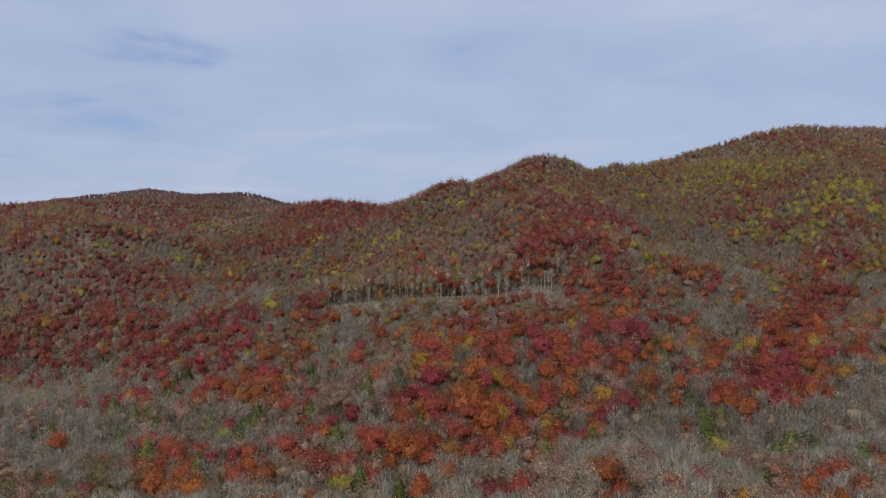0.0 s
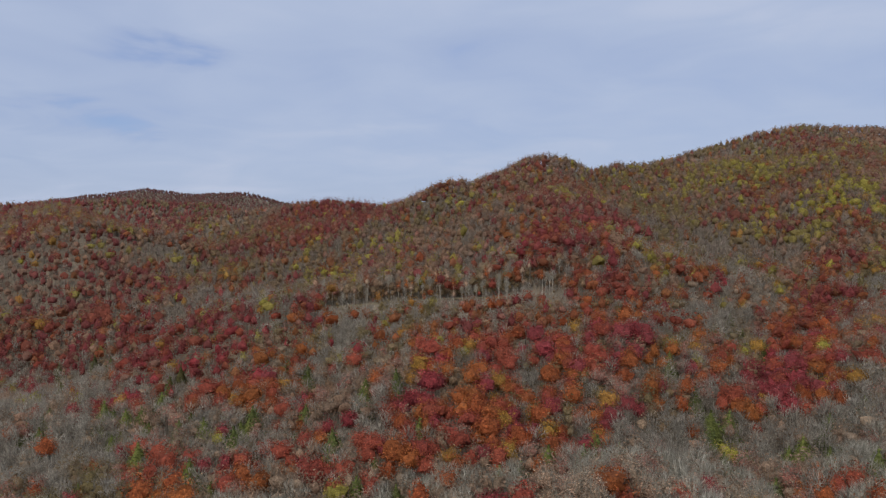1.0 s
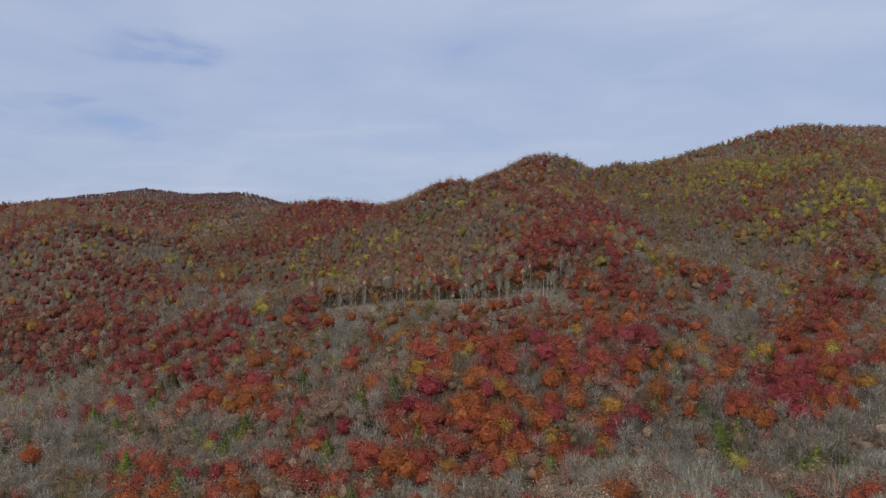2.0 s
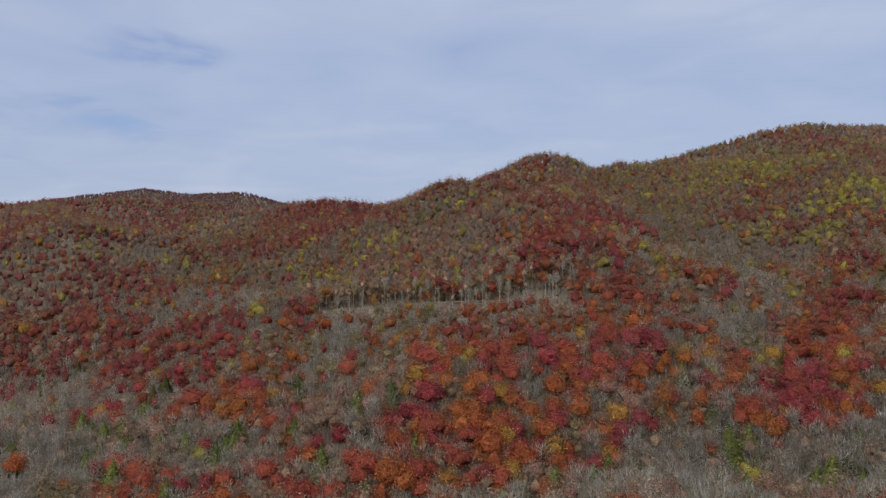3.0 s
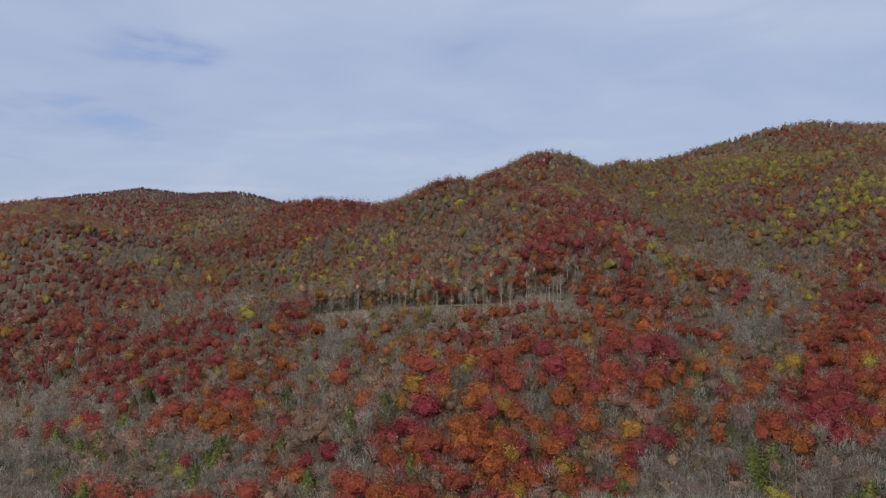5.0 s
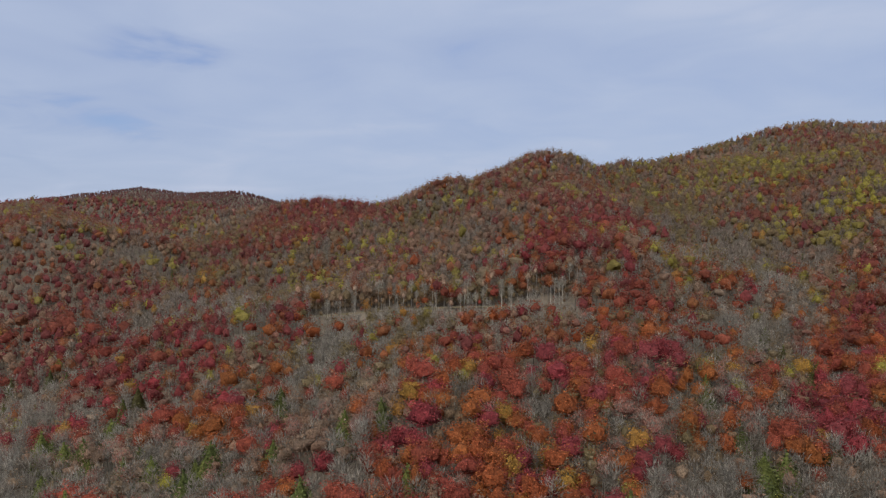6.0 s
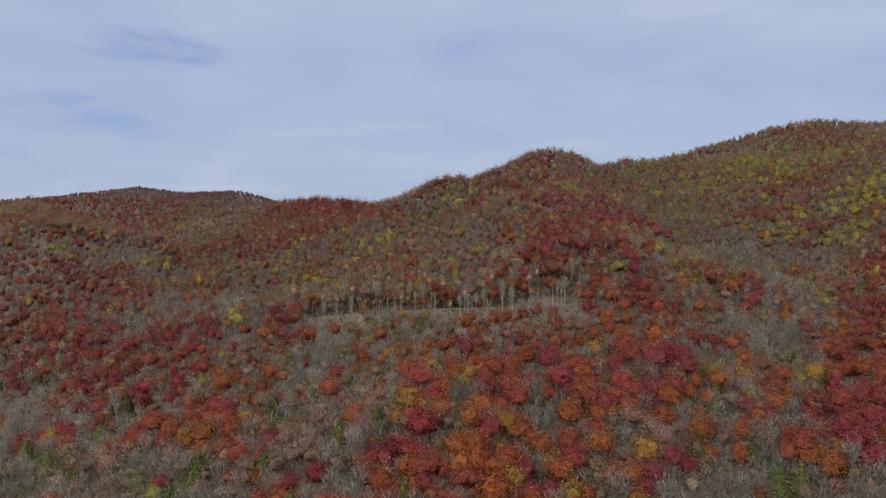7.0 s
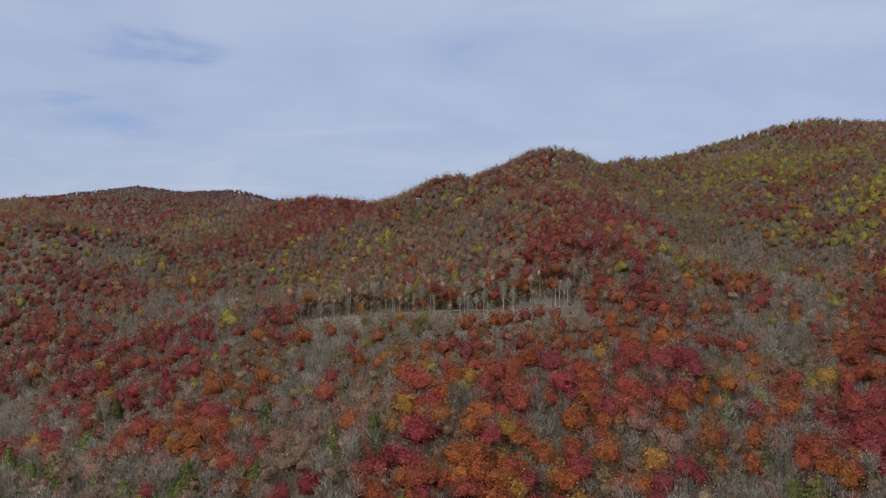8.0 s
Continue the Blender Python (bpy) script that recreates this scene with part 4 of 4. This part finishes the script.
# ---- trees near the camera: each one a thing with its parts ----
FORM = np.random.RandomState(21)
LABELS = {
    "crimson": ("maple_tree", "crimson maple tree with a full rounded crown", "tree"),
    "scarlet": ("red_oak_tree", "scarlet oak tree with a lumpy domed crown", "tree"),
    "orange": ("orange_oak_tree", "burnt-orange oak tree with a broad leafy crown", "tree"),
    "russet": ("russet_oak_tree", "faded russet-brown oak tree with thinning leaves", "tree"),
    "yellow": ("hickory_tree", "golden yellow hickory tree among bare trees", "tree"),
    "lime": ("poplar_tree", "yellow-green poplar tree with an airy crown", "tree"),
    "rose": ("faded_maple_tree", "dull rose-red maple tree half shed of its leaves", "tree"),
    "bare": ("bare_tree", "leafless grey tree with pale trunk and fine twigs", "tree"),
    "evergreen": ("pine_tree", "dark green conifer among the leafless trees", "tree"),
}


def part(name, form, mat, parent, label=""):
    ob = new(name, mesh_of(name, form[0], form[1], mat, soft=form[2]))
    ob.parent = parent
    return tagged(ob, label)


def near_tree(kind, number):
    """One model tree: an empty at its foot with trunk and crown under it."""
    rng = np.random.RandomState(100 + 17 * KINDS.index(kind) + number)
    name, label, category = LABELS[kind]
    foot = tagged(new(name), label, category, group=label.split(" tree")[0] + " trees", kind="")
    tall = 15.2 + rng.uniform(-1.0, 1.0)
    if kind == "bare":
        wood, twigs = bare_form(rng, tall * (0.92 + 0.1 * rng.rand()), 3.5 + 0.6 * rng.rand(), 0.15, 11, 520, 0.046, False, 50)
        part("trunk", wood, BARK_MAT, foot)
        part("crown", twigs, TWIG_MAT, foot, "open haze of fine grey twigs")
    elif kind == "evergreen":
        part("trunk", trunk_form(rng, 12, 0.2, []), DARK_BARK, foot)
        part("crown", conifer_form(rng, 12.5, 4.4, 16, 120, 0.55), LEAVES[kind], foot)
    else:
        radius = 3.45 * (0.92 + 0.16 * rng.rand())
        low = 0.49 + 0.07 * rng.rand()
        if kind in ("russet", "rose"):
            crown, dome = dome_crown(rng, radius, tall * low, tall * 0.98, 700, 0.32, 1, 12, 0.1, 0.66, 0.48)
            wood, twigs = bare_form(rng, tall * 0.98, radius * 0.97, 0.14, 7, 260, 0.045)
            part("branch", joined([wood, twigs]), TWIG_MAT, foot, "grey limbs and twigs showing between thin leaves")
        else:
            crown, dome = dome_crown(rng, radius, tall * low, tall * 0.98, 840, 0.36, 2, 13, 0.05, 0.72, 0.60)
            limbs = dome.heart + dome.boughs[::2] * radius * 0.6
            part("trunk", trunk_form(rng, tall, 0.17, limbs, 5), DARK_BARK if kind in ("crimson", "scarlet") else BARK_MAT, foot)
        part("crown", crown, LEAVES[kind], foot)
    return foot


def stature(size):
    """How tall a tree of that width is: broad old trees are hardly taller than their neighbours."""
    return np.where(size < 0.8, size, 0.8 + 0.5 * (size - 0.8))


def settle(row, tall):
    x, y, kind, near, size, turn, z = row
    return Matrix.Translation((x, y, z - 0.1)) @ Matrix.Rotation(turn, 4, "Z") @ Matrix.Diagonal((size, size, float(stature(size)) * tall, 1))


def plant_near():
    """Up to 300 of each kind, the nearest stretch first; returns which rows are taken."""
    taken = np.zeros(len(TREES), bool)
    for k, kind in enumerate(KINDS):
        rows = np.where((TREES[:, 2] == k) & (TREES[:, 3] == 0))[0]
        rows = rows[np.argsort(TREES[rows, 1])][:300]
        models = [near_tree(kind, n) for n in range(min(5, len(rows)))]
        for n, r in enumerate(rows):
            m = settle(TREES[r], 0.96 + 0.18 * FORM.rand())
            if n < len(models):
                models[n].matrix_world = m
            else:
                model = models[n % len(models)]
                twin = copy_thing(model, m)
                twin.scale = m.to_scale()
        taken[rows] = True
    return taken


# ---- the rest of the woods, grown together ----
def tone_of(kind, n, rng, x, y):
    """A leaf colour for each of n trees, with haze put into far ones; neighbours are alike."""
    ridge = np.clip((y[:, None] - 400) / 100, 0, 1)
    if kind == "bare":
        base = np.array(TWIG)[None] * (1 + (0.25 - 0.13 * ridge) * rng.uniform(-1, 1, (n, 1)))
    else:
        one, two = (np.array(c) for c in TONES[kind])
        if kind == "russet":
            # upper slopes: a duller brown, with bluish distance haze put into it
            one = np.array((0.285, 0.210, 0.156)) * (1 - ridge) + np.array((0.195, 0.116, 0.094)) * ridge
        s = np.clip(1.6 * (grain(x, y, 45, 14)[:, None] - 0.5) + rng.rand(n, 1), 0, 1)
        base = (one * (1 - s) + two * s) * (0.97 + (0.16 - 0.08 * ridge) * rng.uniform(-1, 1, (n, 1)))
        if kind == "russet":
            olive = np.clip(2.5 * (grain(x, y, 70, 15)[:, None] - 0.45) + 0.5 * rng.rand(n, 1) - 0.1, 0, 0.9)
            base = base * (1 - olive) + np.array((0.160, 0.128, 0.055)) * olive
    if kind in ("scarlet", "orange"):
        base = base * (1 - ridge * np.array((0.17, 0.08, 0.0)))
    if kind == "crimson":
        base = base * (1 - ridge * np.array((0.16, 0.0, 0.0)))
    if kind == "bare":
        base = base * (1 - ridge * np.array((0.20, 0.29, 0.29)))   # small-twigged ridge trees are browner
    # many have half faded or shed already; haze-like muting is put in too
    fade = rng.rand(n, 1) * (0.22 if kind in ("yellow", "crimson", "scarlet") else 0.36) + 0.06 * ridge
    base = base * (1 - fade) + np.array((0.165, 0.112, 0.075)) * fade
    # purple aerial haze mixed into the tree colours of the far hills
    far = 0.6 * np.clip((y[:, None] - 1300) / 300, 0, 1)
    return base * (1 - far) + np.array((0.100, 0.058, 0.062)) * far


def woods_form(kind, near, number):
    """A lighter tree for the woods: points, faces, normals, and which points are wood."""
    rng = np.random.RandomState(500 + 40 * KINDS.index(kind) + 10 * near + number)
    tall = 15.2
    if kind == "evergreen":
        wood = tube([(0, 0, -0.5), (0, 0, 10)], (0.2, 0.1), 4)
        leaf = conifer_form(rng, 12.5, 3.3, 10, 28, 1.0) if near < 2 else conifer_form(rng, 13, 3.2, 6, 9, 1.8)
    elif near <= 1:
        if kind == "bare":
            wood, leaf = bare_form(rng, tall, 3.3 + 0.5 * rng.rand(), 0.14, 5, 120, 0.115, True, 30)
        elif kind in ("russet", "rose"):
            wood, twigs = bare_form(rng, tall * 0.96, 3.3, 0.13, 3, 44, 0.11, True)
            leaf = dome_crown(rng, 3.8, tall * 0.46, tall, 105, 0.60, 1, 11, 0.1, 0.62, 0.40)[0]
            leaf = joined([leaf, twigs])
        else:
            leaf = dome_crown(rng, 3.7 * (0.90 + 0.20 * rng.rand()), tall * 0.47, tall, 135, 0.68, 1, 10, 0.15, 0.72, 0.55)[0]
            wood = trunk_form(rng, tall, 0.15, [], 4)
    else:
        wood = tube([(0, 0, -0.5), (0, 0, 11)], (0.20, 0.13), 3)
        top = 15.6
        wide = 4.3 * (0.84 + 0.24 * rng.rand())
        if kind == "bare":
            leaf = twig_haze(rng, Dome(rng, wide * 0.92, 6.4, top, 8), 56, 0.26, 1.3, 18) if near == 2 else twig_haze(rng, Dome(rng, 4.6, 4.0, top * 0.96, 6), 26, 0.7, 1.3, 10)
        elif near == 2:
            leaf = dome_crown(rng, wide, 5.0, top, 62, 0.92, 1, 9, 0.35, 0.70, 0.57)[0]
        else:
            leaf = dome_crown(rng, 5.0, 1.2, top, 16, 1.5, 1, 8, 0.6, 0.34, 0.54)[0]
    points, faces, soft = joined([wood, leaf])
    return points, faces, soft, np.arange(len(points)) < len(wood[0])


def grow_woods(name, label, rows):
    """One mesh for all the trees of these rows."""
    rng = np.random.RandomState(33)
    points, faces, soft, tints, at = [], [], [], [], 0
    for k, kind in enumerate(KINDS):
        for near in (0, 1, 2, 3):
            mine = rows[(rows[:, 2] == k) & (rows[:, 3] == near)]
            for v in range(5):
                some = mine[v::5]
                n = len(some)
                if not n:
                    continue
                p, f, q, wood = woods_form(kind, near, v)
                c, s = np.cos(some[:, 5])[:, None], np.sin(some[:, 5])[:, None]
                big = some[:, 4][:, None]
                x = (p[None, :, 0] * c - p[None, :, 1] * s) * big + some[:, 0][:, None]
                y = (p[None, :, 0] * s + p[None, :, 1] * c) * big + some[:, 1][:, None]
                z = p[None, :, 2] * stature(big) * rng.uniform(0.94, 1.18, (n, 1)) + some[:, 6][:, None]
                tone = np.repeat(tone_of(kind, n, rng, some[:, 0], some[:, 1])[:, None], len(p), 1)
                pale = 1 - 0.35 * np.clip((some[:, 1] - 450) / 250, 0, 1)[:, None, None]
                tone[:, wood] = np.array(BARK if kind != "evergreen" else (0.12, 0.1, 0.08)) * rng.uniform(0.5, 1.0, (n, 1, 1)) * pale
                points.append(np.stack([x, y, z], -1).reshape(-1, 3))
                faces.append((f[None] + (np.arange(n) * len(p))[:, None, None]).reshape(-1, 3) + at)
                soft.append(np.stack([q[None, :, 0] * c - q[None, :, 1] * s, q[None, :, 0] * s + q[None, :, 1] * c, np.repeat(q[None, :, 2], n, 0)], -1).reshape(-1, 3))
                tints.append(tone.reshape(-1, 3))
                at += n * len(p)
    points, faces, tints = np.concatenate(points), np.concatenate(faces), np.concatenate(tints)
    me = mesh_of(name, points, faces, WOODS, soft=np.concatenate(soft))
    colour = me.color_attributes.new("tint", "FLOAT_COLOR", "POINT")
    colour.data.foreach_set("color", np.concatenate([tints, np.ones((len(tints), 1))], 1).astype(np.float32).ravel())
    tagged(new(name, me), label, "forest", kind="stuff")


# ---- stones and fallen trunks on the bank below the track ----
def boulder(x, y, size, seed):
    rng = np.random.RandomState(seed)
    bm = bmesh.new()
    bmesh.ops.create_icosphere(bm, subdivisions=3, radius=1.0)
    shove = Vector(rng.rand(3) * 40)
    for v in bm.verts:
        n = v.co.normalized()
        v.co = n * (0.8 + 0.45 * noise.noise(n * 1.1 + shove) + 0.14 * noise.noise(n * 3.5 + shove))
        v.co.z = max(v.co.z * 0.62, -0.35)
    bmesh.ops.scale(bm, vec=(size * 1.3, size, size), verts=bm.verts)
    me = bpy.data.meshes.new("boulder")
    bm.to_mesh(me)
    bm.free()
    me.materials.append(STONE)
    ob = tagged(new("boulder", me), "pale grey boulder on the bank below the track", "rock", group="boulders below the track")
    ob.matrix_world = Matrix.Translation((x, y, float(height(x, y)) + 0.15 * size)) @ Matrix.Rotation(rng.rand() * 6.28, 4, "Z")


def log(x, y, long, turn, seed):
    rng = np.random.RandomState(seed)
    line = [(s * long, 0.12 * math.sin(5 * s), 0.0) for s in (0, 0.25, 0.5, 0.75, 1.0)]
    stubs = [tube([(s * long, 0, 0.1), (s * long + 0.4, 0.9 * rng.uniform(-1, 1), 0.9)], (0.09, 0.03), 4) for s in (0.35, 0.6, 0.85)]
    form = joined([tube(line, (0.30, 0.27, 0.24, 0.19, 0.12), 8)] + stubs)
    ob = tagged(new("fallen_log", mesh_of("fallen_log", form[0], form[1], DARK_BARK, soft=form[2])), "weathered brown fallen trunk lying on the cleared bank", "log", group="fallen logs")
    x1, y1 = x + long * math.cos(turn), y + long * math.sin(turn)
    z0, z1 = float(height(x, y)), float(height(x1, y1))
    ob.matrix_world = Matrix.Translation((x, y, z0 + 0.2)) @ Matrix.Rotation(turn, 4, "Z") @ Matrix.Rotation(-math.atan2(z1 - z0, long), 4, "Y")


BANK = np.random.RandomState(5)
for k in range(18):
    bx = BANK.uniform(-27, -5)
    boulder(bx, float(np.interp(bx, *np.array(TRACK, float).T)) - BANK.uniform(3.0, 9.0), BANK.uniform(0.5, 1.2), k)
for k, (lx, ly, long, turn) in enumerate([(-8, 393, 9, 0.3), (-19, 395, 7, 2.7), (17, 383, 8, 0.2), (38, 371, 7, 2.9), (-40, 405, 8, 0.15), (4, 388, 9, 0.5)]):
    log(lx, ly, long, turn, k)


def slender_tree(number):
    """A tall tree grown up in a thick stand: a long thin trunk under a narrow high crown, bare or in brown leaf."""
    rng = np.random.RandomState(900 + number)
    leafy = number % 2
    label = "tall slender oak in thin brown leaf beside the track" if leafy else "tall slender leafless tree with pale trunk beside the track"
    foot = tagged(new("slender_tree"), label, "tree", group="slender trees along the track")
    tall = 19.0 + rng.uniform(-1.5, 1.5)
    dome = Dome(rng, 2.5, tall * (0.56 if leafy else 0.50), tall, 8)
    limbs = dome.heart + dome.boughs * [1.6, 1.6, 2.6]
    part("trunk", trunk_form(rng, tall, 0.15, limbs), DARK_BARK if number == 3 else BARK_MAT, foot)
    if leafy:
        part("crown", dome_crown(rng, 3.0, tall * 0.54, tall, 300, 0.46, 1, 10, 0.0, 0.5, 0.42)[0], LEAVES[("russet", "russet", "orange")[number // 2 % 3]], foot)
    else:
        part("crown", twig_haze(rng, dome, 320, 0.06, 1.5, 40), TWIG_MAT, foot)
    return foot


def plant_edge():
    """Slender trees on both sides of the track, thickest above it."""
    rng = np.random.RandomState(77)
    models = []
    line = np.array(TRACK, float)
    run = np.concatenate([[0], np.cumsum(np.hypot(*np.diff(line, axis=0).T))])
    for s in np.arange(36, run[-1] - 8, 1.8):
        off = rng.uniform(-12, -3.4) if rng.rand() < 0.26 else rng.uniform(3.4, 20)
        x, y = float(np.interp(s, run, line[:, 0])) + rng.uniform(-2, 2), float(np.interp(s, run, line[:, 1])) + off
        size = rng.uniform(0.58, 1.06) if off > 0 else rng.uniform(0.6, 0.85)
        m = Matrix.Translation((x, y, float(height(x, y)) - 0.1)) @ Matrix.Rotation(rng.rand() * 6.28, 4, "Z") @ Matrix.Diagonal((size, size, size, 1))
        if len(models) < 6:
            models.append(slender_tree(len(models)))
            models[-1].matrix_world = m
        else:
            twin = copy_thing(models[rng.randint(6)], m)
            twin.scale = m.to_scale()


plant_edge()
taken = plant_near()
rest = TREES[~taken]
rest[:, 3] = np.maximum(rest[:, 3], 1)
grow_woods("slope_forest", "mixed autumn woods of russet, red and bare trees on the slopes", rest[rest[:, 3] < 2])
grow_woods("upper_forest", "autumn woods covering the slopes and the peak", rest[rest[:, 3] == 2])
grow_woods("distant_forest", "distant brown and dark red woods, purple haze put into the farthest colours", rest[rest[:, 3] == 3])
